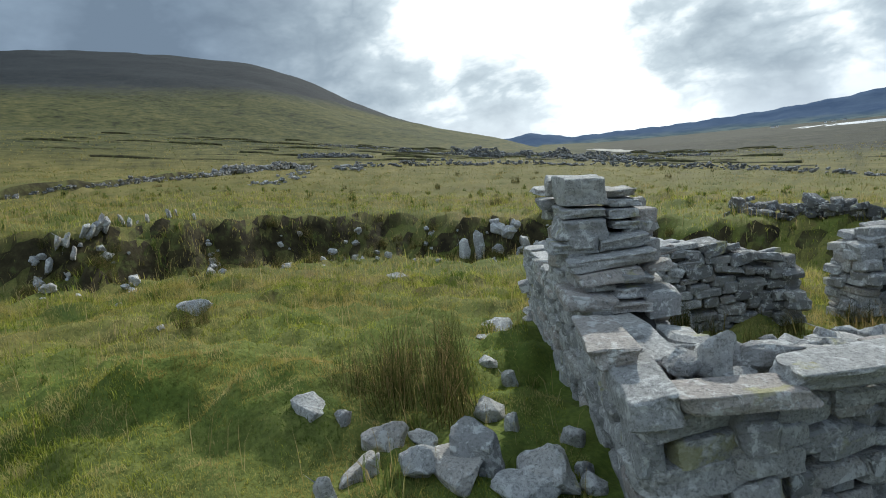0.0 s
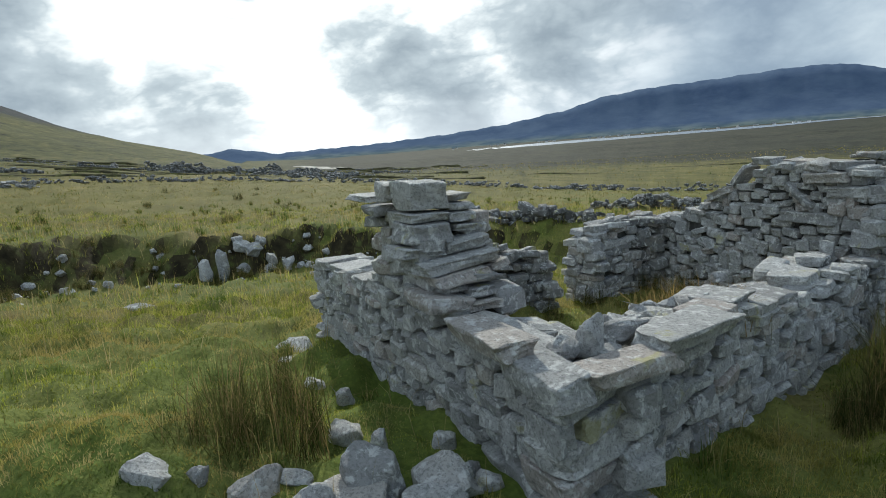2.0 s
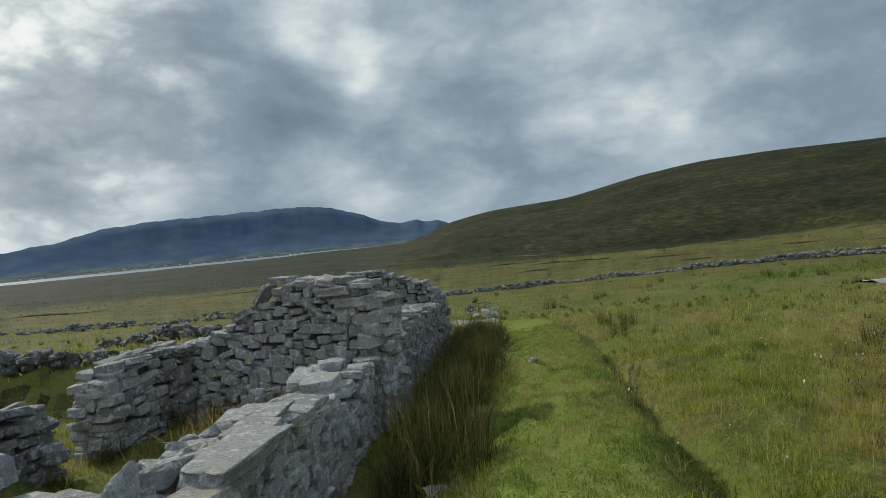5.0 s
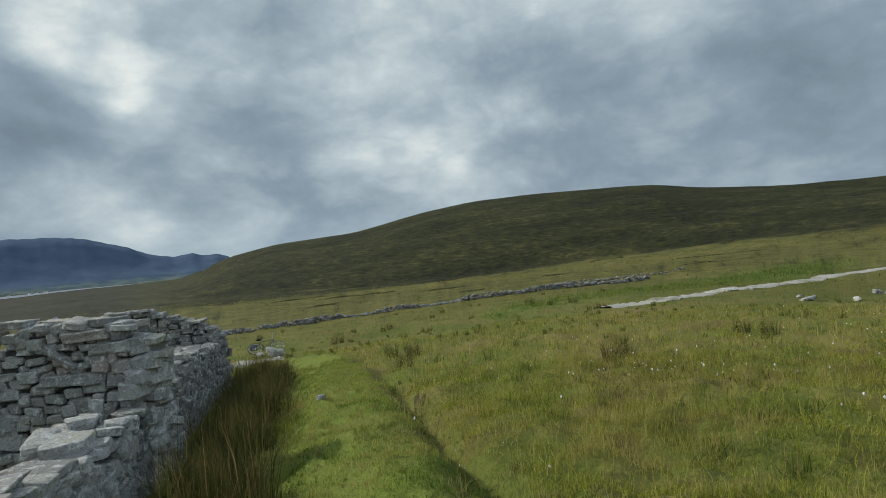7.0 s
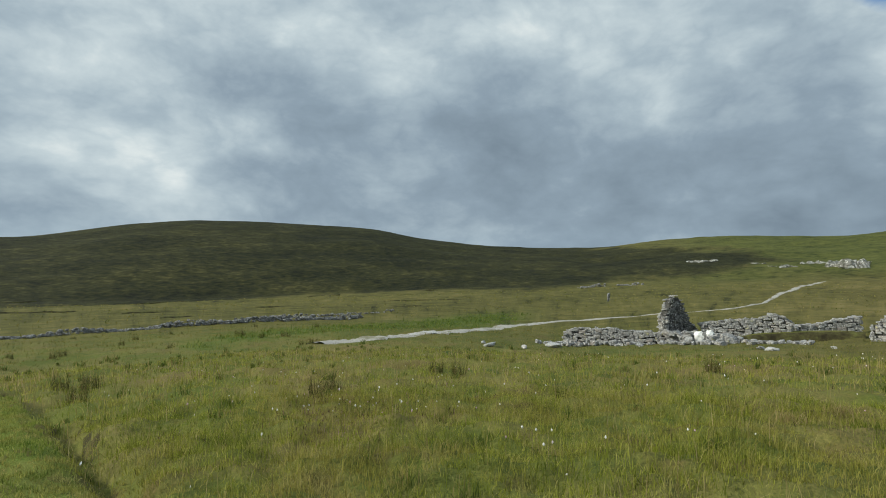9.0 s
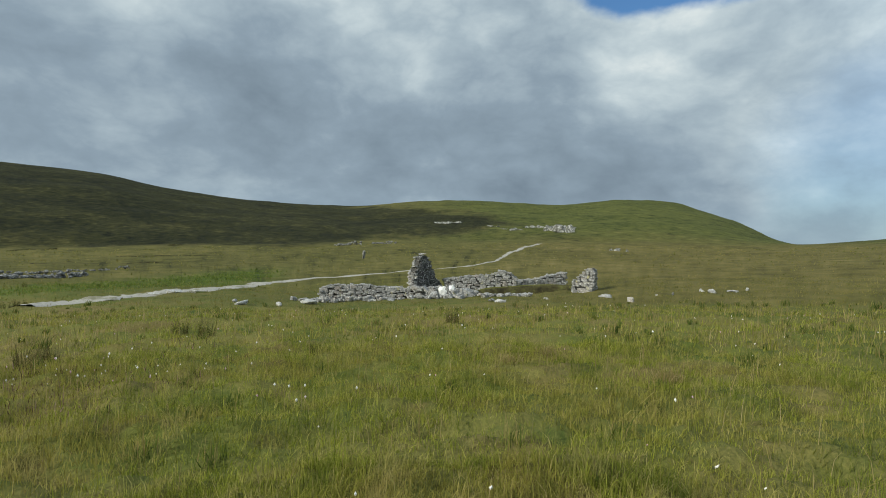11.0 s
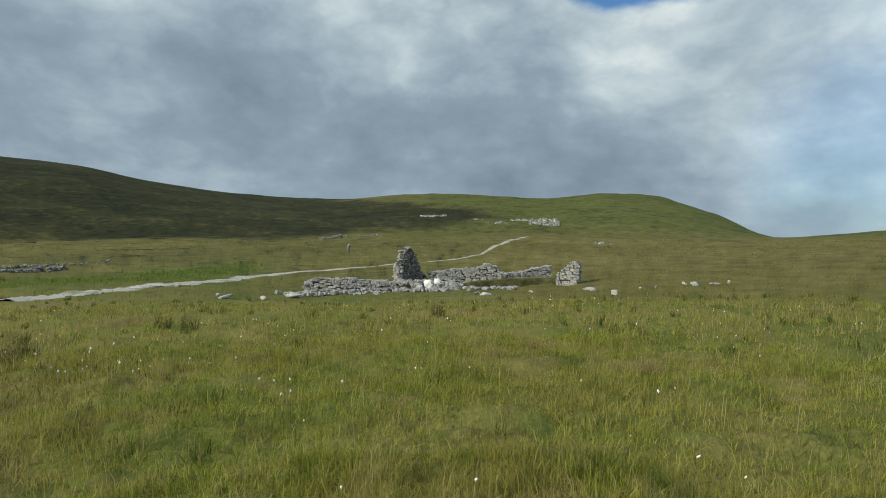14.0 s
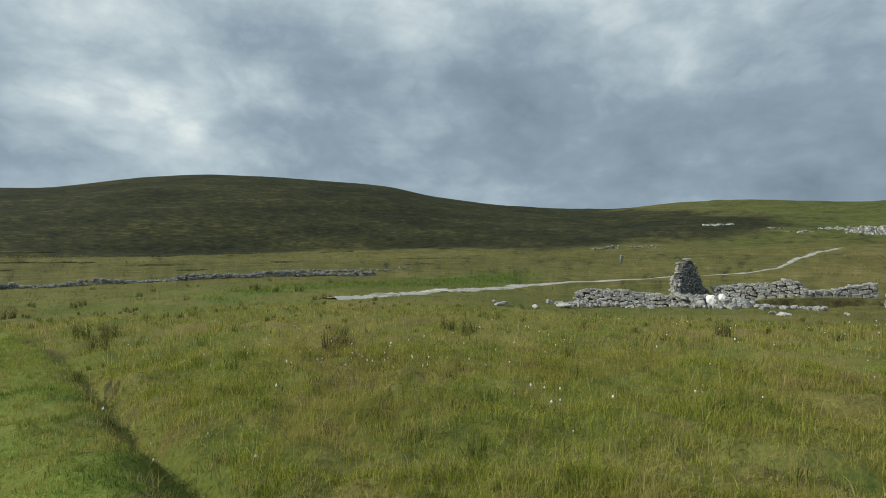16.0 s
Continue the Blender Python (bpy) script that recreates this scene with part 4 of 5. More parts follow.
quoins(((-0.06, 0.55, 0.285, 0.42, 0.38, 0.07), (-0.05, 0.17, 0.07, 0.285, 0.46, 0.06), (-0.04, 0.97, -0.06, 0.11, 0.36, 0.055), (-0.06, 0.50, -0.25, -0.06, 0.44, 0.05), (0.56, 0.78, 0.24, 0.43, 0.28, 0.05), (0.79, 1.0, 0.24, 0.42, 0.28, 0.06),
        (0.64, 0.99, 0.11, 0.235, 0.28, 0.05), (0.86, 1.03, -0.22, -0.06, 0.28, 0.04), (-0.05, 0.33, -0.46, -0.25, 0.46, 0.04), (0.34, 0.70, -0.42, -0.25, 0.30, 0.04), (0.70, 1.0, -0.40, -0.23, 0.30, 0.04), (-0.03, 0.5, -0.62, -0.46, 0.46, 0.03), (0.5, 1.0, -0.6, -0.42, 0.3, 0.03)))
quoins(((0.18, 0.63, 0.115, 0.28, 0.30, 0.07), (0.51, 0.85, -0.23, -0.06, 0.3, 0.05)), OCHRE_STONE)
r = np.random.RandomState(64)
for k in range(34):
    if k < 20:
        c = Vector((*CORNER, 0)) + UF * r.uniform(0.3, 3.2) + Vector((-0.941, 0.338, 0)) * r.uniform(0.22, 0.6)
    else:
        c = Vector((*CORNER, 0)) + Vector((-0.853, 0.521, 0)) * r.uniform(0.2, 1.2) + Vector((0.521, 0.853, 0)) * r.uniform(0.25, 0.6)
    q = r.uniform(0.1, 0.2)
    block("cap_stone", BOULDERS[r.randint(16)], wall_front, (c.x, c.y, 0.43 + r.uniform(-0.02, 0.03)), (q, q * r.uniform(0.6, 1), q * r.uniform(0.5, 0.8)), (r.uniform(-10, 10), r.uniform(-10, 10), r.uniform(0, 180)), "small stone filling the wall head")
caps_on(wall_front, CORNER, FRONT_FAR, FRONT_IN, (
    (2.25, -0.06, 0.42, 0.60, 0.44, 0.12, 8, 0, 3), (2.95, -0.1, 0.30, 0.55, 0.46, 0.10, -6, 4, 3),
    (3.9, 0, 0.24, 0.46, 0.40, 0.14, 5, 0, -2), (4.55, 0.1, 0.28, 0.30, 0.30, 0.12, 20, 0, 0), (5.3, 0.16, 0.24, 0.20, 0.16, 0.24, 10, 0, 6), (6.1, 0, 0.16, 0.44, 0.38, 0.12, 5, 0, 0), (7.4, 0, 0.2, 0.42, 0.36, 0.12, -8, 0, 0), (8.6, 0, 0.26, 0.42, 0.36, 0.12, 10, 0, 0)))
caps_on(wall_cross, (-2.1, 9.95), (0.95, 7.5), CROSS_IN, ((2.12, 0, 1.20, 0.34, 0.34, 0.11, 0, 0, 0), (2.85, 0, 1.18, 0.85, 0.36, 0.08, 0, 0, 2), (1.82, -0.1, 1.0, 0.42, 0.3, 0.09, 0, 0, -48), (3.1, -0.17, 1.02, 0.62, 0.26, 0.14, 0, 0, -4), (3.4, -0.17, 0.86, 0.55, 0.26, 0.15, 0, 0, -3), (2.8, -0.19, 0.78, 0.52, 0.24, 0.09, 0, 0, 38), (2.9, -0.18, 0.52, 0.9, 0.26, 0.15, 0, 0, 0), (1.5, -0.1, 0.74, 0.5, 0.4, 0.12, 0, 0, -20)))
part("turf", boulder_mesh(333, GROUND), wall_front, "grassy turf on the wall").matrix_world = Matrix.LocRotScale(Vector((-0.62, 4.72, 0.06)), None, Vector((0.6, 1.0, 0.5)))


# ---- loose stones ----
def boulder(k, x, y, l, w, h, turn=0.0, tilt=0.0, sink=0.4, label="grey lichen-spotted boulder lying in the grass", group="fallen stones"):
    m = Matrix.LocRotScale(Vector((x, y, ground_z(x, y) + h * (0.5 - sink))), Euler((radians(tilt), radians(tilt * 0.6), radians(turn))), Vector((l, w, h)))
    ob = new("boulder", BOULDERS[k % len(BOULDERS)])
    ob.matrix_world = m
    return tagged(ob, label, "stone", group)


for row in ((0, -2.92, 1.36, 0.32, 0.24, 0.16, 20, 2), (1, -2.70, 1.52, 0.12, 0.12, 0.16, 0, 0), (2, -2.50, 1.72, 0.30, 0.27, 0.28, 40, 5), (3, -2.22, 1.42, 0.40, 0.14, 0.16, -60, 18),
            (4, -2.50, 2.02, 0.26, 0.16, 0.10, 10, 0), (5, -2.08, 1.78, 0.30, 0.22, 0.26, 70, 15), (6, -1.95, 2.12, 0.40, 0.34, 0.46, 15, 10), (7, -1.66, 2.42, 0.46, 0.36, 0.36, -20, 8),
            (8, -2.70, 2.72, 0.28, 0.25, 0.24, 30, 0), (9, -3.22, 3.30, 0.16, 0.14, 0.22, 0, 0), (10, -3.62, 3.34, 0.22, 0.16, 0.10, 0, 0), (11, -1.96, 2.94, 0.18, 0.16, 0.18, 0, 0),
            (13, -4.66, 4.0, 0.24, 0.16, 0.08, 0, 0), (2, -8.2, 1.25, 0.55, 0.40, 0.30, 20, 5), (5, -6.9, 0.7, 0.12, 0.1, 0.1, 0, 0),
            (7, -9.6, 5.2, 0.55, 0.3, 0.14, 30, 4), (9, -2.10, 1.16, 0.12, 0.12, 0.24, 0, 8), (12, -2.35, 2.70, 0.14, 0.12, 0.24, 0, 0), (14, -1.62, 2.72, 0.14, 0.12, 0.16, 0, 0),
            (15, -9.8, 0.3, 0.2, 0.16, 0.12, 0, 0), (3, -1.95, 1.98, 0.50, 0.36, 0.20, 0, 0), (6, -1.60, 2.22, 0.44, 0.30, 0.18, 50, 0), (8, -1.45, 2.62, 0.2, 0.16, 0.16, 20, 0),
            (10, 0.95, 4.85, 0.24, 0.18, 0.10, 10, 0), (11, 3.5, 8.75, 0.16, 0.12, 0.12, 0, 0)):
    boulder(*row)
boulder(12, -5.12, 4.55, 0.62, 0.50, 0.36, 30, 4, 0.3, "large pale boulder at the foot of the house wall")
# upright stones along the field bank and in the sunken lane
def lane_foot(az):
    """How far off the foot of the bank lies on a bearing."""
    d = np.arange(9.5, 20, 0.1)
    z = height(d * math.sin(radians(az)), d * math.cos(radians(az)))
    return float(d[np.argmax(z[6:] - z[:-6])])


r = np.random.RandomState(5)
for k, (az, d, s, tilt) in enumerate(((-91.8, 13.1, 0.30, 20), (-90.4, 13.4, 0.40, 28), (-89.9, 13.5, 0.42, 24), (-89.5, 13.6, 0.40, 30), (-89.0, 13.7, 0.38, 22), (-88.6, 13.7, 0.38, 15), (-87.5, 15.0, 0.32, -8), (-86.8, 14.4, 0.30, 10), (-85.3, 14.6, 0.24, 0), (-83.6, 16.0, 0.30, -10), (-83.0, 16.2, 0.2, 0), (-81.3, 14.8, 0.2, 0), (-91.5, 13.0, 0.28, 12), (-92.5, 13.2, 0.3, 10), (-93.5, 13.0, 0.34, 18), (-94.6, 12.9, 0.3, 0), (-86.2, 14.9, 0.2, 5), (-92.2, 12.7, 0.25, 0))):
    p = at(az, d)
    boulder(k, p.x, p.y, s * 0.95, s * 0.4, s * 1.1, 90 - az, tilt, 0.32, "pale stone leaning on its neighbours along a field bank", "stones on the bank")
for k in range(150):
    az = r.uniform(-94, -36)
    az += 1.5 * math.sin(az * 0.9)
    d = lane_foot(az) + r.uniform(-1.7, 0.45)
    s = 0.07 + 0.24 * r.uniform() ** 2
    p = at(az, d)
    boulder(r.randint(16), p.x, p.y, s, s * r.uniform(0.6, 1), s * r.uniform(0.6, 1.0), r.uniform(0, 180), r.uniform(-15, 15), 0.28, "grey stone fallen in the sunken peaty lane", "stones in the lane")
p = at(-53.6, lane_foot(-53.6) - 0.2)
boulder(6, p.x, p.y, 0.34, 0.22, 0.95, 30, 6, 0.08, "tall upright stone standing in the sunken lane")
p = at(-55.2, lane_foot(-55.2) - 0.3)
boulder(9, p.x, p.y, 0.34, 0.26, 0.6, 10, -10, 0.08, "leaning upright stone in the sunken lane", "stones in the lane")
for k, (x, y, s) in enumerate(((-12.58, 9.88, 0.4), (-12.41, 9.83, 0.45), (-12.21, 10.05, 0.55), (-12.0, 10.38, 0.5), (-12.32, 10.36, 0.45), (-12.2, 9.6, 0.4), (-11.9, 10.2, 0.4), (-11.6, 10.6, 0.45), (-11.9, 9.8, 0.3), (-11.4, 10.9, 0.3))):
    boulder(k + 3, x, y, s, s * 0.7, s * 0.8, k * 40, 8, 0.1 if k % 2 else 0.2, "tumbled stone of a collapsed wall by the lane", "collapsed wall stones")
for k, (az, d, l, h) in enumerate(((59.3, 41.5, 1.9, 0.3), (60.6, 42.6, 2.2, 0.32), (57.6, 40, 0.9, 0.25), (62.2, 44, 0.9, 0.25), (66.5, 31.5, 1.1, 0.3), (65.8, 33, 0.5, 0.25), (69.8, 34, 0.7, 0.25), (72.4, 36.5, 1.2, 0.4), (72.9, 37.5, 0.8, 0.4), (91.2, 35.5, 1.6, 0.35), (90.3, 36.5, 0.8, 0.3), (103.3, 30.3, 0.5, 0.38), (101.2, 36, 1.0, 0.3), (100.6, 37, 0.5, 0.25), (105.6, 34, 0.3, 0.2), (110.2, 37.5, 0.7, 0.45), (109.4, 38, 0.45, 0.3), (111.9, 38.5, 0.9, 0.25), (107, 36, 0.3, 0.2), (113, 40, 0.4, 0.3), (95.5, 38, 0.5, 0.2))):
    p = at(az, d)
    boulder(k, p.x, p.y, l * 0.75, l * 0.5, h, k * 37, 3, 0.35, "pale stone lying in rough pasture", "pasture stones")


# ---- grass and rushes ----
def blades(name, xyz, tall, width, lean, material, seed):
    """Many narrow, bent, tapering blades in one mesh."""
    r = np.random.RandomState(seed)
    n = len(xyz)
    a = r.uniform(0, 2 * np.pi, n)
    b = r.uniform(0, 2 * np.pi, n)
    side = np.stack([np.cos(a), np.sin(a), 0 * a], -1) * (np.asarray(width) / 2 * np.ones(n))[:, None]
    bend = np.stack([np.cos(b), np.sin(b), 0 * b], -1) * (np.asarray(tall) * np.abs(r.normal(0, lean, n)))[:, None]
    up = np.zeros((n, 3))
    up[:, 2] = tall
    mid = xyz + up * 0.55 + bend * 0.3
    tip = xyz + up * (1 - 0.25 * np.clip(np.linalg.norm(bend, axis=1) / np.maximum(tall, 1e-3), 0, 1))[:, None] + bend
    v = np.stack([xyz - side, xyz + side, mid - side * 0.75, mid + side * 0.75, tip], 1).reshape(-1, 3)
    k = np.arange(n)[:, None] * 5
    f = np.concatenate([k + [0, 1, 3], k + [0, 3, 2], k + [2, 3, 4]], 1).reshape(-1, 3)
    return mesh_from(name, v, f, material)


def near_line(x, y, line):
    """Distance in plan to a line given by bearings and distances."""
    pts = np.array([[d * math.sin(radians(a)), d * math.cos(radians(a))] for a, d, *_ in line])
    best = np.full(np.shape(x), 1e9)
    for p, q in zip(pts[:-1], pts[1:]):
        e = q - p
        t = np.clip(((x - p[0]) * e[0] + (y - p[1]) * e[1]) / (e @ e), 0, 1)
        best = np.minimum(best, np.hypot(x - p[0] - t * e[0], y - p[1] - t * e[1]))
    return best


def in_wall(x, y, a, b, thick, grow=0.05):
    a, b = np.array(a), np.array(b)
    L = np.linalg.norm(b - a)
    u = (b - a) / L
    s, o = (x - a[0]) * u[0] + (y - a[1]) * u[1], (x - a[0]) * u[1] - (y - a[1]) * u[0]
    return (s > -grow) & (s < L + grow) & (o < grow) & (o > -thick - grow)


WALLS = ((END_FAR, CORNER, 0.62), (CORNER, FRONT_FAR, 0.62), (BACK_IN, tuple(jl), 0.6), (tuple(jr), BACK_CORNER, 0.6), ((-2.1, 9.95), (0.95, 7.5), 0.6), ((-0.5, 16.2), (3.35, 14.1), 0.6))


def inside_house(x, y):
    """Inside the first room."""
    c = np.array([(-1.0, 3.2), (-4.5, 5.1), (-1.8, 9.7), (0.5, 7.8)])
    ok = np.ones(np.shape(x), bool)
    for p, q in zip(c, np.roll(c, -1, 0)):
        ok &= (q[0] - p[0]) * (y - p[1]) - (q[1] - p[1]) * (x - p[0]) < 0
    return ok


def free_ground(x, y, path=True):
    ok = np.ones(np.shape(x), bool)
    for a, b, t in WALLS:
        ok &= ~in_wall(x, y, a, b, t)
    ok &= (near_line(x, y, TRACK) > 1.1) & (near_line(x, y, TRACK_END) > 0.9)
    if path:
        ok &= near_line(x, y, MOWN_LINE) > 0.74
    return ok


def scatter(r, n, d0, d1, az0=-112, az1=138):
    d = np.sqrt(r.uniform(d0**2, d1**2, n))
    a = np.radians(r.uniform(az0, az1, n))
    return d * np.sin(a), d * np.cos(a)


def meadow(name, label, n, d0, d1, tall, width, seed, tuft=7, spread=0.06, look=None):
    r = np.random.RandomState(seed)
    cx, cy = scatter(r, n // tuft, d0, d1)
    x = np.repeat(cx, tuft) + r.normal(0, spread, len(cx) * tuft)
    y = np.repeat(cy, tuft) + r.normal(0, spread, len(cx) * tuft)
    ok = free_ground(x, y) & (np.hypot(x, y) > 0.9)
    x, y = x[ok], y[ok]
    patch = fbm(x, y, 3.1, 21)
    short = np.clip(0.5 + np.exp(-(((x + 3.6) / 1.6) ** 2 + ((y - 3.0) / 1.6) ** 2)) * -0.35 + 0.35 * patch, 0.22, 1.1)
    turf = np.clip((-x - 1.0) / 1.0, 0, 1) * np.clip((9.5 - np.hypot(x, y)) / 2, 0, 1)
    hump = np.exp(-(((x + 3.6) / 1.6) ** 2 + ((y - 0.6) / 1.2) ** 2))
    short = short * (1 - 0.45 * turf) * (1 - 0.45 * hump)
    lee = in_wall(x, y, CORNER, FRONT_FAR, 0.62, 1.0)
    short = np.where(lee & (y < 6.5), short * 0.5, short)
    short = np.where(np.abs((x - np.interp(y, (1, 3, 6, 9, 13), (0.5, 1.5, 2.75, 4.0, 5.5))) * 0.93 - 1.0) < 0.2, short * 0.55, short)
    h = tall * short * r.lognormal(0, 0.35, len(x))
    h = np.where(r.uniform(size=len(x)) < 0.035, h * 1.7, h)
    inside = inside_house(x, y)
    h = np.where(inside, h * 0.6, h)
    z = height(x, y) - 0.01
    me = blades(name, np.stack([x, y, z], -1), h, width * r.uniform(0.6, 1.3, len(x)), 0.75, look or GRASS, seed)
    tagged(new(name, me), label, "grass", "", "stuff")


meadow("meadow_grass", "long green and straw-coloured grass", 150000, 0.9, 4.5, 0.21, 0.0055, 31, 13, 0.08)
meadow("meadow_grass", "long green and straw-coloured grass", 200000, 4.5, 11, 0.20, 0.0068, 32, 13, 0.12)
meadow("meadow_grass", "rough pasture grass in tufts", 130000, 11, 26, 0.20, 0.014, 33, 12, 0.2)
meadow("meadow_grass", "rough pasture grass in tufts", 80000, 26, 62, 0.2, 0.026, 34, 12, 0.35, GRASS_FAR)


def verge():
    """The lush green strip between the track and the field wall."""
    r = np.random.RandomState(35)
    x, y = scatter(r, 60000, 30, 90, 36, 73)
    keep = (ground_cover(x, y)["verge"] > r.uniform(0.25, 1.0, len(x))) & (near_line(x, y, TRACK) > 1.3)
    x, y = x[keep], y[keep]
    me = blades("verge_grass", np.stack([x, y, height(x, y) - 0.02], -1), 0.17 * r.lognormal(0, 0.4, len(x)), 0.0009 * np.hypot(x, y), 0.7, VERGE, 36)
    tagged(new("verge_grass", me), "lush green grass along the far side of the gravel track", "grass", "", "stuff")


verge()


def heather():
    """Low brown and pinkish sprigs in patches of the meadow."""
    r = np.random.RandomState(37)
    x, y = scatter(r, 90000, 3.0, 24, 24, 130)
    bed = np.exp(-(((x - 7.2) / 2.6) ** 2 + ((y - 5.4) / 2.2) ** 2))
    keep = (fbm(x, y, 2.6, 38) * 0.45 + 0.9 * bed + r.normal(0, 0.16, len(x)) > 0.66) & free_ground(x, y)
    x, y = x[keep], y[keep]
    me = blades("heather_patches", np.stack([x, y, height(x, y)], -1), r.uniform(0.05, 0.13, len(x)), 0.005 + 0.0006 * np.hypot(x, y), 0.9, HEATHER, 39)
    tagged(new("heather_patches", me), "low brown heather in faded bloom among the grass", "heather", "", "stuff")


heather()


def moor_tufts():
    """Low dark tufts over the farther moor."""
    r = np.random.RandomState(74)
    x, y = scatter(r, 30000, 58, 190)
    keep = (fbm(x, y, 9.0, 25) + r.normal(0, 0.3, len(x)) > 0.0) & (near_line(x, y, TRACK) > 1.0)
    x, y = x[keep], y[keep]
    d = np.hypot(x, y)
    me = blades("moor_tufts", np.stack([x, y, height(x, y) - 0.03], -1), r.uniform(0.12, 0.34, len(x)), 0.0015 * d, 0.9, GRASS_FAR, 75)
    tagged(new("moor_tufts", me), "low dark tufts of grass and heather over the moor", "grass", "", "stuff")


moor_tufts()


def tussocks():
    """Darker, longer tufts among the grass."""
    r = np.random.RandomState(71)
    n, per = 1700, 34
    cx, cy = scatter(r, n, 1.6, 30)
    size = r.uniform(0.4, 1.2, n)
    keep = fbm(cx, cy, 5.0, 17) + r.normal(0, 0.4, n) > 0.0
    cx, cy, size = cx[keep], cy[keep], size[keep]
    x = np.repeat(cx, per) + r.normal(0, 0.06, len(cx) * per) * np.repeat(size, per)
    y = np.repeat(cy, per) + r.normal(0, 0.06, len(cx) * per) * np.repeat(size, per)
    s = np.repeat(size, per)
    ok = free_ground(x, y)
    x, y, s = x[ok], y[ok], s[ok]
    me = blades("tussock_grass", np.stack([x, y, height(x, y) - 0.01], -1), 0.24 * s * r.uniform(0.5, 1.2, len(x)), 0.006 + 0.0006 * np.hypot(x, y), 0.6, TUSSOCK, 72)
    tagged(new("tussock_grass", me), "dark green and brown tussocks in the pasture", "grass", "", "stuff")


tussocks()


def stalks():
    """Thin straw stalks that stand above the grass, each with a seed head."""
    r = np.random.RandomState(81)
    x, y = scatter(r, 15000, 1.3, 22)
    keep = (fbm(x, y, 4.5, 23) + r.normal(0, 0.35, len(x)) > 0.0) & free_ground(x, y)
    x, y = x[keep], y[keep]
    base = np.stack([x, y, height(x, y)], -1)
    d = np.hypot(x, y)
    h = r.uniform(0.2, 0.42, len(x))
    me = blades("seed_stalks", base, h, 0.0022 + 0.0006 * d, 0.35, STRAW, 82)
    tagged(new("seed_stalks", me), "thin straw-coloured seed stalks above the grass", "grass", "", "stuff")


stalks()


def mown_blades():
    r = np.random.RandomState(41)
    x, y = scatter(r, 160000, 1.0, 16, 2, 50)
    ok = (near_line(x, y, MOWN_LINE) < 0.72) & free_ground(x, y, False)
    x, y = x[ok], y[ok]
    me = blades("mown_grass", np.stack([x, y, height(x, y) + 0.02], -1), r.uniform(0.02, 0.08, len(x)), 0.008, 0.8, MOWN_BLADE, 42)
    tagged(new("mown_grass", me), "short mown green grass", "grass", "", "stuff")


mown_blades()


def rush_mesh(seed, n, radius, tall):
    r = np.random.RandomState(seed)
    a, d = r.uniform(0, 6.28, n), radius * np.sqrt(r.uniform(0, 1, n))
    xyz = np.stack([d * np.cos(a), d * np.sin(a), 0 * d - 0.03], -1)
    return blades("rush_clump", xyz, tall * r.uniform(0.35, 1.1, n), 0.006, 0.55, RUSH, seed)


RUSHES = [rush_mesh(50 + k, 200, 0.28, 0.75) for k in range(4)] + [rush_mesh(60, 420, 0.5, 0.95)]


def rush(k, x, y, s=1.0, label="dark green clump of rushes in the pasture"):
    ob = new("rush_clump", RUSHES[k % len(RUSHES)])
    ob.matrix_world = Matrix.LocRotScale(Vector((x, y, ground_z(x, y))), Euler((0, 0, k * 1.3)), Vector((s, s, s)))
    return tagged(ob, label, "rushes", "rush clumps")


rush(4, -2.95, 2.25, 0.9, "tall clump of rushes with brown seed heads")
rush(4, -3.45, 2.55, 0.75, "tall clump of rushes with brown seed heads")
rush(4, -3.1, 1.9, 0.6, "tall clump of rushes with brown seed heads")
r = np.random.RandomState(8)
for k in range(120):
    f = r.uniform(0.20, 0.98)
    x, y = -0.35 + 4.15 * f + r.uniform(0.15, 0.75) * (0.4 + f), 2.35 + 12.25 * f
    rush(k, x, y, r.uniform(0.5, 1.1), "tall dark rushes growing against the house wall")
for k, (x, y, s) in enumerate(((8.35, 13.9, 0.8), (7.8, 14.2, 0.7), (7.0, 12.1, 0.7), (12.0, 27.2, 1.2), (8.4, 6.9, 0.6), (11.4, 5.7, 0.6), (12.6, 6.9, 0.6), (15.1, 0.9, 0.6), (9.4, 2.8, 0.4), (-6.6, 1.05, 0.4), (-3.6, 8.3, 0.5), (-2.7, 7.0, 0.5), (-1.4, 5.6, 0.45), (-2.2, 6.0, 0.5), (-0.7, 6.4, 0.45), (-2.5, 8.2, 0.6))):
    rush(k, x, y, s)
for k in range(44):
    az, d = r.uniform(-85, -30), r.uniform(20, 55)
    p = at(az, d)
    rush(k, p.x, p.y, r.uniform(0.3, 0.55))
for k in range(22):
    az, d = r.uniform(14, 60), r.uniform(30, 58)
    p = at(az, d)
    rush(k, p.x, p.y, r.uniform(0.35, 0.7))

rr = np.random.RandomState(88)
for k in range(60):
    x, y = rr.uniform(-4.4, 0.4), rr.uniform(3.4, 9.6)
    if inside_house(np.array([x]), np.array([y]))[0]:
        rush(k, x, y, rr.uniform(0.4, 0.75), "dark rushes growing on the floor of the roofless room")

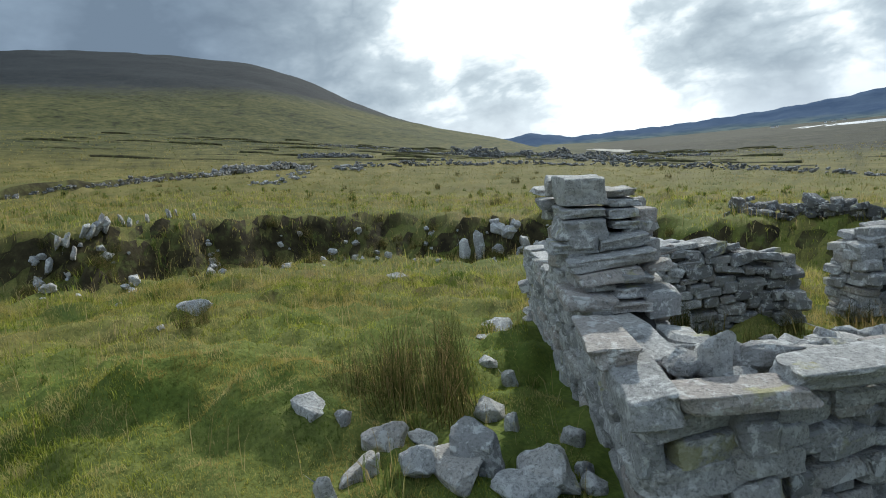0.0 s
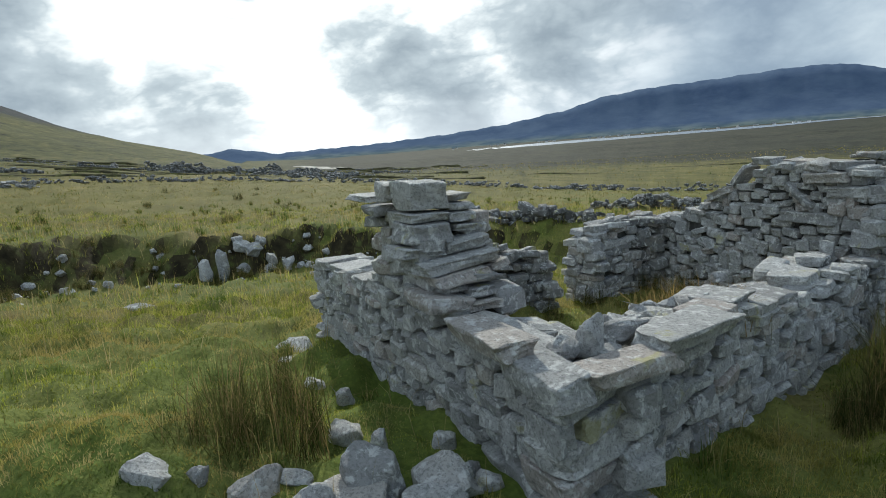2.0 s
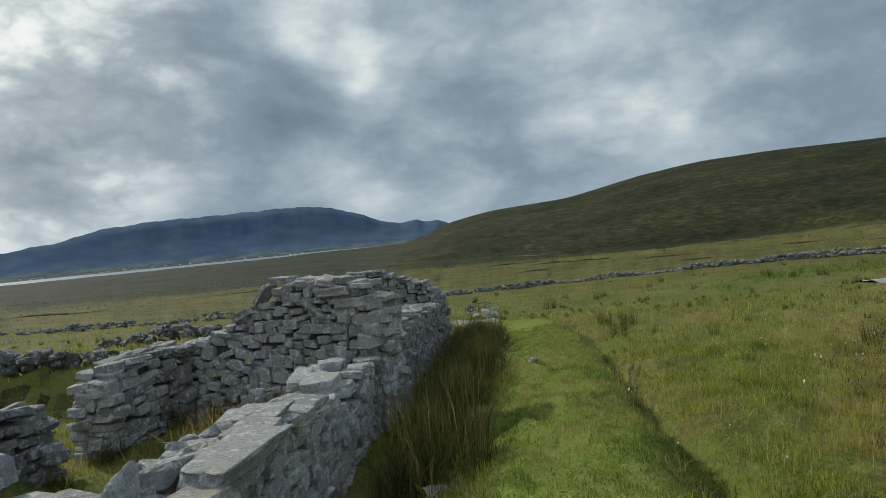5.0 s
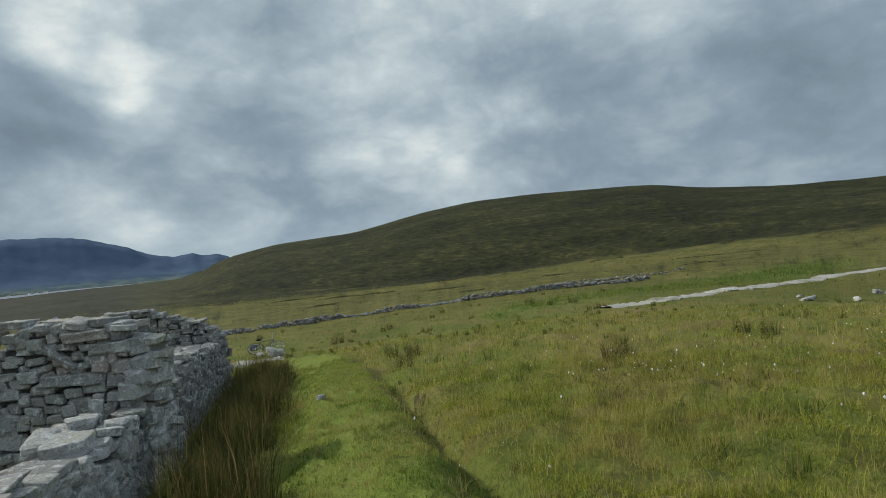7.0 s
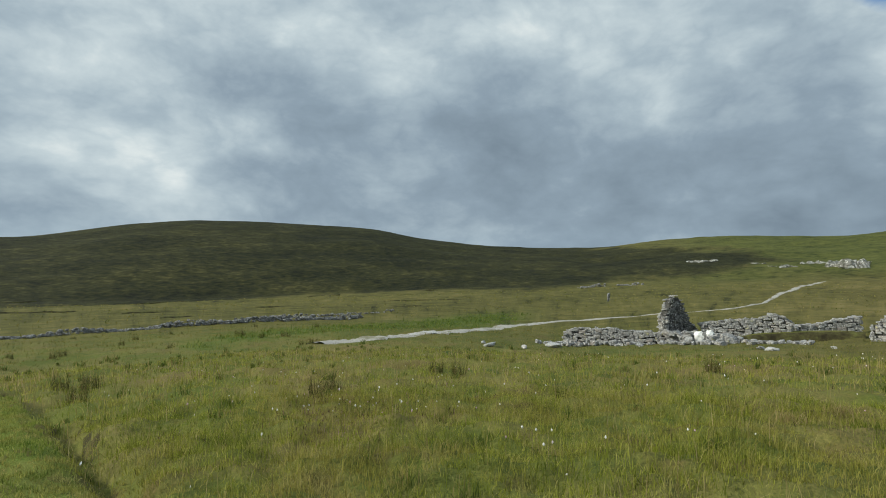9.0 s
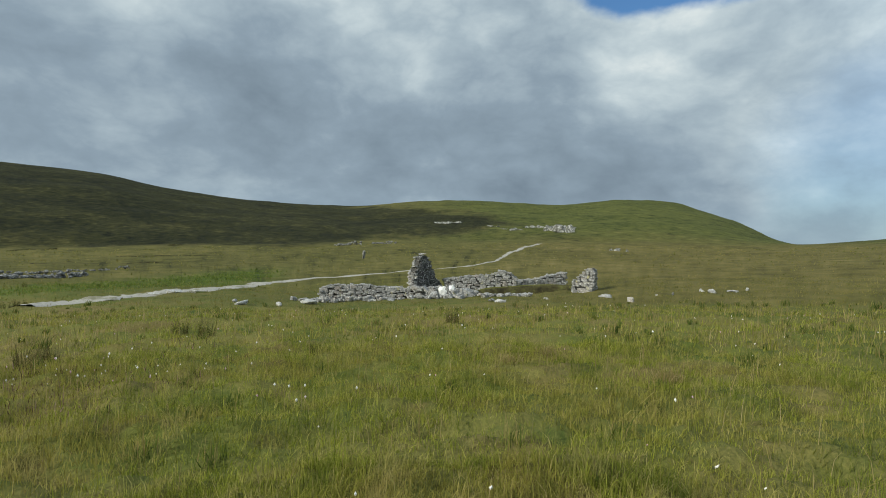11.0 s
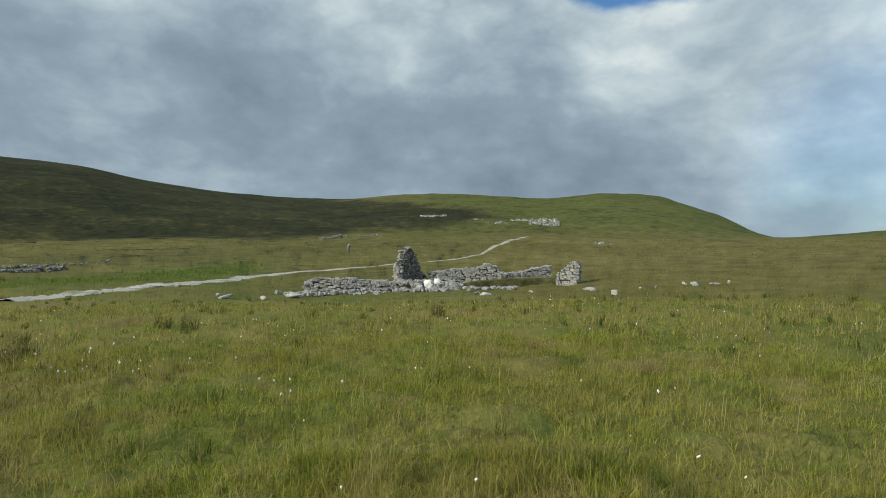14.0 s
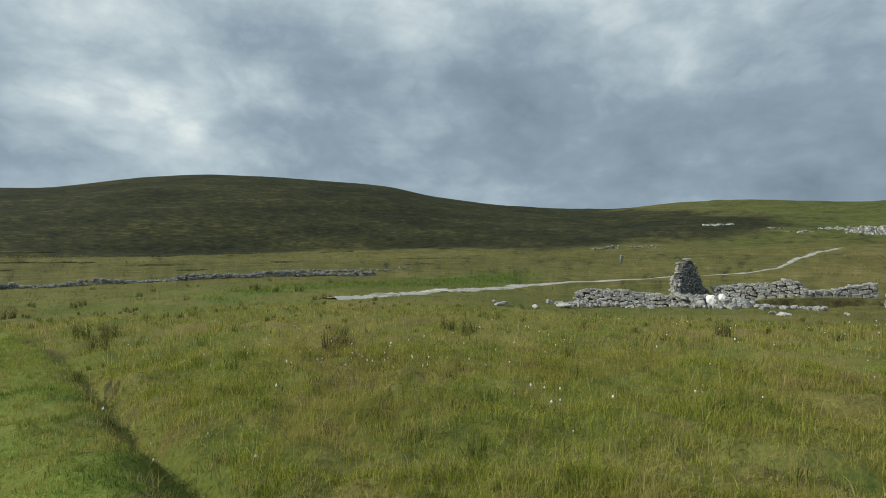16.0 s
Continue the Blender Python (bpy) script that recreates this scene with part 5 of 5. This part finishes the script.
for k, (az, d) in enumerate(((48.3, 30.2), (48.9, 30.8), (49.2, 30.2), (19.2, 23.4))):
    p = at(az, d)
    rush(k, p.x, p.y, 0.45)
straw = new("grass_tuft", blades("grass_tuft", np.stack([r.normal(0, 0.2, 900), r.normal(0, 0.28, 900), np.zeros(900)], -1), r.uniform(0.08, 0.30, 900), 0.006, 0.9, TAWNY, 91))
straw.location = (-0.62, 4.75, 0.22)
tagged(straw, "tawny dry grass tuft growing on the wall top", "grass")
for k, (az, d, n) in enumerate(((107.1, 8.2, 260), (92.4, 8.8, 110), (96, 9.6, 90))):
    dead = new("grass_tuft", blades("grass_tuft", np.stack([rr.normal(0, 0.09, n), rr.normal(0, 0.11, n), np.zeros(n)], -1), rr.uniform(0.06, 0.2, n), 0.008, 1.1, STRAW, 92 + k))
    dead.location = at(az, d, 0.05)
    tagged(dead, "flattened tuft of bleached dead grass in the meadow", "grass", "dead grass tufts")
for k in range(120):
    az = r.uniform(-96, -32)
    p = at(az, lane_foot(az) + r.uniform(-0.9, 0.5))
    rush(k, p.x, p.y, r.uniform(0.22, 0.5), "small tuft of heather and rush on the peat bank")
COTTON = surface("cotton_heads", lambda N, g: (N.ramp(g.outputs["Random Per Island"], (0.0, (0.8, 0.78, 0.74)), (0.75, (0.82, 0.8, 0.78)), (0.8, (0.62, 0.42, 0.5))), None), 0.9)


def cotton():
    """Bog cotton: a tuft of white on a thin stem."""
    r = np.random.RandomState(77)
    x, y = scatter(r, 1500, 3.0, 20, 30, 128)
    bed = np.exp(-(((x - 7.0) / 2.6) ** 2 + ((y - 4.6) / 2.4) ** 2))
    keep = fbm(x, y, 4.0, 9) * 0.5 + 0.55 * bed + r.normal(0, 0.22, len(x)) > 0.36
    x, y = x[keep], y[keep]
    tall = r.uniform(0.16, 0.30, len(x))
    base = np.stack([x, y, height(x, y)], -1)
    o = np.array([[1, 0, 0], [-1, 0, 0], [0, 1, 0], [0, -1, 0], [0, 0, 1.5], [0, 0, -1.5]]) * 0.0115
    f = np.array([[0, 2, 4], [2, 1, 4], [1, 3, 4], [3, 0, 4], [2, 0, 5], [1, 2, 5], [3, 1, 5], [0, 3, 5]])
    s = r.uniform(0.6, 1.35, len(x))
    lean = r.normal(0, 0.35, (len(x), 1, 1)) * np.array([[[1.0, 0.4, 0]]])
    v = (base + np.stack([0 * x, 0 * x, tall], -1))[:, None] + (o[None] + lean * o[None, :, 2:3]) * s[:, None, None]
    me = mesh_from("bog_cotton", v.reshape(-1, 3), (f[None] + np.arange(len(x))[:, None, None] * 6).reshape(-1, 3), COTTON)
    tagged(new("bog_cotton", me), "white bog cotton heads scattered in the grass", "flowers", "", "stuff")
    me = blades("cotton_stems", base, tall, 0.004, 0.02, STRAW, 78)
    tagged(new("cotton_stems", me), "thin stems that carry the bog cotton heads", "flowers", "", "stuff")


cotton()

# ---- farther walls and ruins ----
def rubble_line(name, label, line, tall, thick, n, seed, size=(0.25, 0.6), category="wall", kind="structure", look=None):
    """A tumbled field wall: stones heaped along a line of bearings and distances."""
    r = np.random.RandomState(seed)
    pts = np.array([[d * math.sin(radians(a)), d * math.cos(radians(a))] for a, d in line])
    seg = np.r_[0, np.cumsum(np.hypot(*np.diff(pts, axis=0).T))]
    s = r.uniform(0, seg[-1], n)
    up = r.uniform(0, 1, n) ** 1.3
    gap = np.clip(0.75 + 0.45 * np.sin(s * 0.7 + seed) + 0.3 * np.sin(s * 0.23), 0.15, 1.1)
    x, y = np.interp(s, seg, pts[:, 0]), np.interp(s, seg, pts[:, 1])
    w = thick * (1 - 0.6 * up)
    x, y = x + r.normal(0, 1, n) * w * 0.35, y + r.normal(0, 1, n) * w * 0.35
    z = height(x, y) + up * tall * gap
    vs, fs, c = [], [], 0
    for k in range(n):
        q = r.uniform(*size)
        v, f = HULLS[r.randint(len(HULLS))]
        m = np.array(Euler((r.normal(0, 0.2), r.normal(0, 0.2), r.uniform(0, 6.28))).to_matrix()) @ np.diag((q, q * r.uniform(0.6, 1), q * r.uniform(0.4, 0.75)))
        vs.append(v @ m.T + (x[k], y[k], z[k] + 0.05))
        fs.append(f + c)
        c += len(v)
    me = mesh_from(name, np.vstack(vs), np.vstack(fs), look or MOSSY_STONE)
    return tagged(new(name, me), label, category, "", kind)


rubble_line("field_wall", "long tumbled dry-stone field wall across the moor", ((12, 58), (18, 57), (28, 60), (38, 62), (48, 66), (54, 69)), 0.45, 0.7, 1000, 1, (0.18, 0.42))
rubble_line("field_wall", "long tumbled dry-stone field wall across the moor", ((42, 66), (50, 74), (57, 84)), 0.35, 0.8, 160, 2, (0.18, 0.42))
rubble_line("field_wall", "low field wall beyond the sunken lane", ((-67, 58), (-49, 58), (-30, 58), (-24, 52), (-15, 50), (-7, 52), (4, 56)), 0.5, 0.7, 640, 3, (0.18, 0.42))
rubble_line("field_wall", "low turf and stone wall beyond the sunken lane", ((-98, 28.5), (-90.5, 32), (-85, 38), (-80, 45)), 0.25, 0.5, 110, 8, (0.14, 0.32))
rubble_line("field_wall", "ruined stone wall of an old enclosure", ((-81, 44), (-78, 49), (-75, 56), (-71.6, 61)), 0.6, 0.8, 420, 4, (0.16, 0.4), look=STONE_JOINED)
rubble_line("field_wall", "stones spilling downhill from the enclosure wall", ((-71.8, 59), (-72.6, 46), (-73.5, 38), (-77, 31)), 0.15, 1.6, 80, 9, (0.14, 0.36), look=STONE_JOINED)
rubble_line("field_wall", "heap of wall stones on the pasture", ((-69.2, 54), (-66.4, 50)), 0.4, 0.9, 70, 5, (0.16, 0.4), look=STONE_JOINED)
rubble_line("field_wall", "end of a tumbled dry-stone wall at the edge of the field", ((127, 28.4), (129, 28.8), (133, 30)), 0.75, 0.7, 110, 10, (0.16, 0.45), look=STONE_JOINED)
rubble_line("field_wall", "tumbled wall behind the ruined house", ((-17, 21), (-10, 20), (-4, 22), (2, 23)), 0.3, 0.8, 170, 6, (0.14, 0.36))
rubble_line("field_wall", "tumbled wall behind the ruined house", ((-30, 16), (-22, 15.2), (-16, 15)), 0.3, 0.8, 60, 7, (0.18, 0.45))
for k, (az, d) in enumerate(((-62, 120), (-57, 135), (-52, 118), (-48.5, 112), (-45, 150), (-55, 90))):
    rubble_line("village_ruin", "ruined stone cottage far across the moor", ((az - 1.3, d), (az + 1.2, d + 2), (az + 1.5, d + 6)), 1.5 if k % 2 else 1.0, 1.0, 170, 20 + k, (0.3, 0.7), "ruin", "structure")
for k, (az, d) in enumerate(((76, 190), (79.5, 196))):
    rubble_line("village_ruin", "low dark heap of stones far across the moor", ((az - 1.2, d), (az + 1.2, d + 2)), 0.8, 1.2, 40, 40 + k, (0.4, 0.9), "ruin", "structure")

PEAT = surface("peat", lambda N, g: (N.ramp(N.noise(g.outputs["Position"], 1.4, 5.0, 0.65), (0.35, (0.028, 0.024, 0.013)), (0.52, (0.062, 0.057, 0.024)), (0.66, (0.11, 0.115, 0.037))), N.noise(g.outputs["Position"], 3.0)), 0.95, 0.1, 0.1)


def turf_bank(line, tall, seed):
    """A dark cut edge of peat across the moor."""
    r = np.random.RandomState(seed)
    pts = np.array([[d * math.sin(radians(a)), d * math.cos(radians(a))] for a, d in line])
    seg = np.r_[0, np.cumsum(np.hypot(*np.diff(pts, axis=0).T))]
    s = np.arange(0, seg[-1], max(0.8, seg[-1] / 120))
    x, y = np.interp(s, seg, pts[:, 0]), np.interp(s, seg, pts[:, 1])
    d = np.hypot(x, y)
    x, y = x + x / d * 1.2 * np.sin(s * 0.11 + seed), y + y / d * 1.2 * np.sin(s * 0.11 + seed)
    h = tall * np.clip(0.5 + 0.6 * np.sin(s * 0.19 + seed) + 0.4 * np.sin(s * 0.53), 0.05, 1.2)
    rows = []
    for o, f in ((-0.5, -0.3), (-0.25, 0.55), (0.0, 1.0), (1.6, 0.9), (4.0, -0.4)):
        xx, yy = x + x / d * o, y + y / d * o
        rows.append(np.stack([xx, yy, height(xx, yy) + h * f], -1))
    n = len(s)
    i, j = np.meshgrid(np.arange(4), np.arange(n - 1), indexing="ij")
    k = i * n + j
    me = mesh_from("turf_bank", np.vstack(rows), np.stack([k, k + 1, k + n + 1, k + n], -1).reshape(-1, 4), PEAT, True)
    me.materials.append(GROUND)
    for p in me.polygons:
        if p.index >= 2 * (n - 1):
            p.material_index = 1
    tagged(new("turf_bank", me), "dark cut peat bank across the moor", "bank", "", "structure")


for k, (line, h) in enumerate((
        (((-98, 29), (-90.5, 32.5), (-85, 38.5), (-80, 45.5), (-75, 57), (-71, 63)), 1.3), (((-90, 80), (-70, 76), (-50, 74)), 0.8), (((-78, 98), (-62, 92), (-45, 86), (-32, 84)), 0.9), (((-66, 112), (-52, 104), (-38, 100)), 0.9),
        (((-58, 124), (-46, 120), (-36, 128)), 0.9), (((-92, 140), (-80, 130), (-68, 128)), 0.9), (((-84, 180), (-70, 165)), 1.0),
        (((-64, 160), (-50, 150), (-40, 150)), 1.0), (((-60, 200), (-48, 190)), 1.2), (((-40, 72), (-26, 70)), 0.6), (((-100, 105), (-88, 100)), 0.7),
        (((15, 92), (24, 96)), 0.6), (((22, 120), (30, 124)), 0.8), (((18, 140), (25, 146)), 0.8), (((33, 105), (40, 110)), 0.6), (((44, 110), (47, 112)), 0.8), (((50, 100), (60, 104)), 0.6),
        (((30, 170), (38, 176)), 0.9), (((48, 190), (52, 192)), 1.2), (((56, 130), (66, 128)), 0.7), (((36, 82), (39, 84)), 0.5), (((60, 220), (64, 224)), 1.3), (((20, 230), (27, 236)), 1.2), (((-30, 95), (-16, 92)), 0.6), (((-12, 110), (2, 112)), 0.6))):
    turf_bank(line, h * 0.3, k)
r = np.random.RandomState(91)
for k in range(30):
    az, d, span = r.uniform(-95, -36), r.uniform(64, 210), r.uniform(6, 16)
    turf_bank(((az, d), (az + span / 2, d + r.uniform(-2, 2)), (az + span, d + r.uniform(-6, 4))), 0.16 + d * 0.0016, 60 + k)
for k in range(14):
    az, d, span = r.uniform(-75, -38), r.uniform(75, 190), r.uniform(3, 9)
    rubble_line("field_wall", "low tumbled wall among the old village plots", ((az, d), (az + span, d + r.uniform(-5, 5))), 0.5, 0.8, int(60 + span * 6), 70 + k, (0.25, 0.6))

# the ruin across the field, with one gable standing
def spot(az, d):
    return (d * math.sin(radians(az)), d * math.cos(radians(az)))


big = dict(course=(0.12, 0.24), long=(0.2, 0.5), batter=0.03, stones=RUIN_STONES)
near_gable = spot(82.7, 44.8)
far_gable = (near_gable[0] + 2.9 * math.sin(radians(130)), near_gable[1] + 2.9 * math.cos(radians(130)))
dry_wall("ruin_wall_front", "low pale dry-stone wall of a ruined cottage in the field", spot(86.2, 44.3), spot(73.6, 44.6), 0.6, ((0, -2.6), (0.9, -2.35), (1.6, -2.1), (2.4, -2.15), (3, -2.2), (4.2, -2.1), (5.2, -2.15), (6.4, -1.98), (7.6, -2.12), (8.9, -2.1), (9.8, -2.5)), 51, keep=120, **big)
dry_wall("ruin_gable", "standing gable of a ruined cottage, stepped on one side", near_gable, far_gable, 0.85, ((0, -1.1), (0.3, -0.45), (0.5, 0.0), (0.7, 0.38), (1.2, 0.44), (1.45, 0.1), (1.9, -0.7), (2.4, -1.5), (2.9, -2.0)), 52, keep=140, course=(0.08, 0.17), long=(0.14, 0.4), batter=0.02, stones=RUIN_STONES, outer=SHADED_STONES)
dry_wall("ruin_wall_back", "tumbled pale back wall of the ruined cottage", spot(92.5, 47.6), spot(85.6, 47.2), 0.8, ((0, -1.3), (0.5, -0.8), (1.3, -0.68), (1.9, -1.0), (3, -1.12), (4.2, -1.25), (5.7, -1.55)), 53, keep=100, **big)
dry_wall("ruin_wall_end", "tumbled end wall of the ruined cottage", spot(97, 52), spot(92.4, 50), 0.7, ((0, -0.75), (1.2, -0.95), (2.4, -1.3), (4.4, -1.6)), 54, keep=60, **big)
dry_wall("ruin_pillar", "stump of wall at the end of the ruined cottage", spot(100.2, 45), spot(98.3, 45.6), 0.8, ((0, -0.3), (0.2, 0.05), (0.5, 0.0), (0.9, -0.4), (1.3, -0.75), (1.6, -1.0)), 55, keep=60, **big)
rubble_line("fallen_stones", "stones fallen round the ruined cottage", ((71, 42.5), (76, 43), (82, 43.2), (88, 43), (94, 43)), 0.2, 1.3, 170, 56, (0.18, 0.5), "stones", "stuff", STONE_JOINED)
rubble_line("fallen_stones", "heap of large stones before the standing gable", ((82.5, 43.6), (85, 43.5), (88.5, 43.6)), 0.75, 0.9, 80, 58, (0.35, 0.75), "stones", "stuff", STONE_JOINED)
turf_bank(((88.6, 44.6), (91, 44.9), (94, 45.3), (98.2, 45.8)), 0.45, 57)
WHITEWASH = surface("whitewashed_stone", lambda N, g: (N.ramp(N.noise(g.outputs["Position"], 3.0), (0.3, (0.72, 0.72, 0.7)), (0.7, (0.85, 0.85, 0.83))), N.noise(g.outputs["Position"], 9.0)), 0.85, 0.03)
white = boulder_mesh(390, WHITEWASH)
for az, d, l in ((85.5, 43.2, 0.9), (86.35, 43.25, 0.7)):
    p = at(az, d)
    block("white_stone", white, None, p + Vector((0, 0, 0.5)), (l * 0.85, 0.5, 0.8), (0, 0, az), "bright white stone in front of the ruined cottage", "stone", "white stones")

QUARTZ = surface("pale_quartz", lambda N, g: (N.ramp(N.noise(g.outputs["Position"], 0.8, 7.0, 0.75, 0.6), (0.44, (0.09, 0.09, 0.07)), (0.53, (0.27, 0.265, 0.24)), (0.64, (0.76, 0.75, 0.72))), N.noise(g.outputs["Position"], 2.0)), 0.9, 0.3)


def outcrop(az, d, l, h, seed):
    """Rocks of many sizes breaking out of the slope, most of each still in the ground."""
    r = np.random.RandomState(seed)
    rock = tagged(new("rock_outcrop"), "pale quartz rock outcrop on the hillside", "rock", "rock outcrops")
    rock.matrix_world = Matrix.Translation(at(az, d))
    shapes = [boulder_mesh(400 + k, QUARTZ, 0.16) for k in range(seed % 3, seed % 3 + 3)]
    for k in range(9 if l > 6 else 4):
        q = l * r.uniform(0.25, 0.55)
        p = at(az + math.degrees(r.normal(0, l * 0.3) / d), d + r.normal(0, l * 0.25))
        block("rock", shapes[k % 3], rock, p + Vector((0, 0, h * r.uniform(-0.12, 0.08))), (q, q * 0.8, h * r.uniform(0.35, 0.8)), (r.uniform(-20, 20), r.uniform(-20, 20), r.uniform(0, 180)))


for k, (az, d, l, h) in enumerate(((85.6, 355, 8, 2.4), (86.5, 360, 7, 2), (90.1, 325, 6, 1.6), (92.3, 307, 8, 2.4), (94.1, 330, 8, 3), (96.1, 305, 12, 6), (97.3, 296, 13, 8.5), (102.1, 141, 3.6, 1.8))):
    outcrop(az, d, l, h, 410 + k)
p = at(77.6, 113)
block("standing_stone", boulder_mesh(391, MOSSY_STONE), None, p + Vector((0, 0, 0.7)), (0.7, 0.6, 1.8), (0, 3, 30), "thin standing stone on the moor", "stone")


# ---- bicycles ----
METAL = surface("painted_metal", lambda N, g: (N.ramp(N.noise(g.outputs["Position"], 20.0), (0.3, (0.04, 0.04, 0.045)), (0.7, (0.09, 0.09, 0.1))), None), 0.4, 0.0, 0.5)
RUBBER = surface("tyre_rubber", lambda N, g: (N.ramp(N.noise(g.outputs["Position"], 30.0), (0.3, (0.015, 0.015, 0.015)), (0.7, (0.04, 0.04, 0.04))), None), 0.8)
CHROME = surface("bare_metal", lambda N, g: (N.ramp(N.noise(g.outputs["Position"], 30.0), (0.3, (0.5, 0.5, 0.5)), (0.7, (0.62, 0.62, 0.62))), None), 0.35, 0.0, 0.6)
PANNIER = surface("pannier_cloth", lambda N, g: (N.ramp(N.noise(g.outputs["Position"], 12.0), (0.3, (0.05, 0.05, 0.06)), (0.7, (0.1, 0.1, 0.12))), None), 0.9)


def tube(bm, p, q, r, n=8):
    p, q = Vector(p), Vector(q)
    m = Matrix.Translation((p + q) / 2) @ (q - p).to_track_quat("Z", "Y").to_matrix().to_4x4()
    bmesh.ops.create_cone(bm, cap_ends=True, segments=n, radius1=r, radius2=r, depth=(q - p).length, matrix=m)


def ring(radius, thick, material, name):
    bm = bmesh.new()
    m, n = 24, 6
    vs = [[bm.verts.new(((radius + thick * math.cos(6.2832 * j / n)) * math.cos(6.2832 * i / m), thick * math.sin(6.2832 * j / n), (radius + thick * math.cos(6.2832 * j / n)) * math.sin(6.2832 * i / m))) for j in range(n)] for i in range(m)]
    for i in range(m):
        for j in range(n):
            bm.faces.new((vs[i][j], vs[(i + 1) % m][j], vs[(i + 1) % m][(j + 1) % n], vs[i][(j + 1) % n]))
    return from_bmesh(name, bm, material, True)


def tubes(name, rods, material):
    bm = bmesh.new()
    for p, q, rr in rods:
        tube(bm, p, q, rr)
    return from_bmesh(name, bm, material)


def bicycle():
    bike = tagged(new("bicycle"), "dark touring bicycle lying in the grass beside the gravel track", "bicycle")
    part("frame", tubes("frame", (((-0.5, 0, 0.34), (-0.15, 0, 0.30), 0.014), ((-0.15, 0, 0.30), (-0.28, 0, 0.82), 0.017), ((-0.24, 0, 0.74), (0.34, 0, 0.80), 0.016), ((-0.15, 0, 0.30), (0.36, 0, 0.74), 0.018), ((-0.5, 0, 0.34), (-0.25, 0, 0.74), 0.012), ((0.34, 0, 0.86), (0.40, 0, 0.62), 0.02), ((0.40, 0.05, 0.62), (0.52, 0.05, 0.34), 0.012), ((0.40, -0.05, 0.62), (0.52, -0.05, 0.34), 0.012)), METAL), bike)
    for x in (-0.5, 0.52):
        wheel = part("wheel", tubes("wheel", [((x, -0.04, 0.34), (x, 0.04, 0.34), 0.025)] + [((x, 0, 0.34), (x + 0.31 * math.cos(a), 0, 0.34 + 0.31 * math.sin(a)), 0.003) for a in np.arange(0, 6.28, 0.52)], CHROME), bike)
        for nm, rad, th, mat in (("tyre", 0.33, 0.02, RUBBER), ("rim", 0.305, 0.012, CHROME)):
            part(nm, ring(rad, th, mat, nm), wheel).location = (x, 0, 0.34)
    part("handlebar", tubes("handlebar", (((0.33, 0, 0.86), (0.36, 0, 0.98), 0.014), ((0.34, -0.28, 0.99), (0.34, 0.28, 0.99), 0.014)), CHROME), bike)
    bm = bmesh.new()
    bmesh.ops.create_uvsphere(bm, u_segments=12, v_segments=8, radius=0.13, matrix=Matrix.Translation((-0.3, 0, 0.9)) @ Matrix.Diagonal((1.1, 0.5, 0.3, 1)))
    part("saddle", from_bmesh("saddle", bm, RUBBER, True), bike)
    bm = bmesh.new()
    bmesh.ops.create_cube(bm, size=1, matrix=Matrix.Translation((-0.56, 0.1, 0.52)) @ Matrix.Diagonal((0.32, 0.16, 0.34, 1)))
    bmesh.ops.bevel(bm, geom=list(bm.edges), offset=0.04, segments=2, affect="EDGES")
    part("pannier", from_bmesh("pannier", bm, PANNIER), bike)
    part("pedal", tubes("pedal", (((-0.15, -0.12, 0.3), (-0.15, 0.12, 0.3), 0.015), ((-0.15, 0.1, 0.3), (-0.02, 0.1, 0.2), 0.012)), METAL), bike)
    return bike


bike = bicycle()
p = at(17.2, 28.6, 0.06)
bike.matrix_world = Matrix.Translation(p) @ pose(0, 0, 0, -52, 0, -14)
for k, (az, d, l) in enumerate(((17.6, 25.6, 0.7), (16.6, 26.0, 0.4), (18.4, 25.8, 0.4))):
    p = at(az, d)
    boulder(k + 4, p.x, p.y, l, l * 0.7, l * 0.8, 20, 0, 0.2, "pale stone by the gravel track", "stones by the track")

# ---- the far shore ----
HOUSE_WALL = surface("white_render", lambda N, g: (N.ramp(N.noise(g.outputs["Position"], 0.5), (0.3, (0.7, 0.7, 0.68)), (0.7, (0.8, 0.8, 0.78))), None), 0.9)
HOUSE_ROOF = surface("slate_roof", lambda N, g: (N.ramp(N.noise(g.outputs["Position"], 0.5), (0.3, (0.1, 0.1, 0.11)), (0.7, (0.16, 0.16, 0.17))), None), 0.7)


def far_house():
    house = tagged(new("house"), "small white house with a slate roof beyond the lough", "house", "far houses")
    bm = bmesh.new()
    bmesh.ops.create_cube(bm, size=1, matrix=Matrix.Translation((0, 0, 1.8)) @ Matrix.Diagonal((12, 7, 4.4, 1)))
    part("wall", from_bmesh("wall", bm, HOUSE_WALL), house)
    bm = bmesh.new()
    vs = [bm.verts.new(q) for q in ((-6.3, -3.9, 3.9), (6.3, -3.9, 3.9), (6.3, 3.9, 3.9), (-6.3, 3.9, 3.9), (-6.3, 0, 6.6), (6.3, 0, 6.6))]
    for q in ((0, 1, 5, 4), (2, 3, 4, 5), (0, 4, 3), (1, 2, 5), (3, 2, 1, 0)):
        bm.faces.new([vs[i] for i in q])
    part("roof", from_bmesh("roof", bm, HOUSE_ROOF), house)
    return house


first = far_house()
r = np.random.RandomState(12)
for k in range(34):
    az = r.uniform(-31, 1)
    d = 2560 + r.uniform(0, 260)
    q = at(az, d)
    m = Matrix.Translation(q) @ pose(0, 0, 0, 0, 0, r.uniform(0, 180))
    if k == 0:
        first.matrix_world = m
    else:
        copy_thing(first, m)
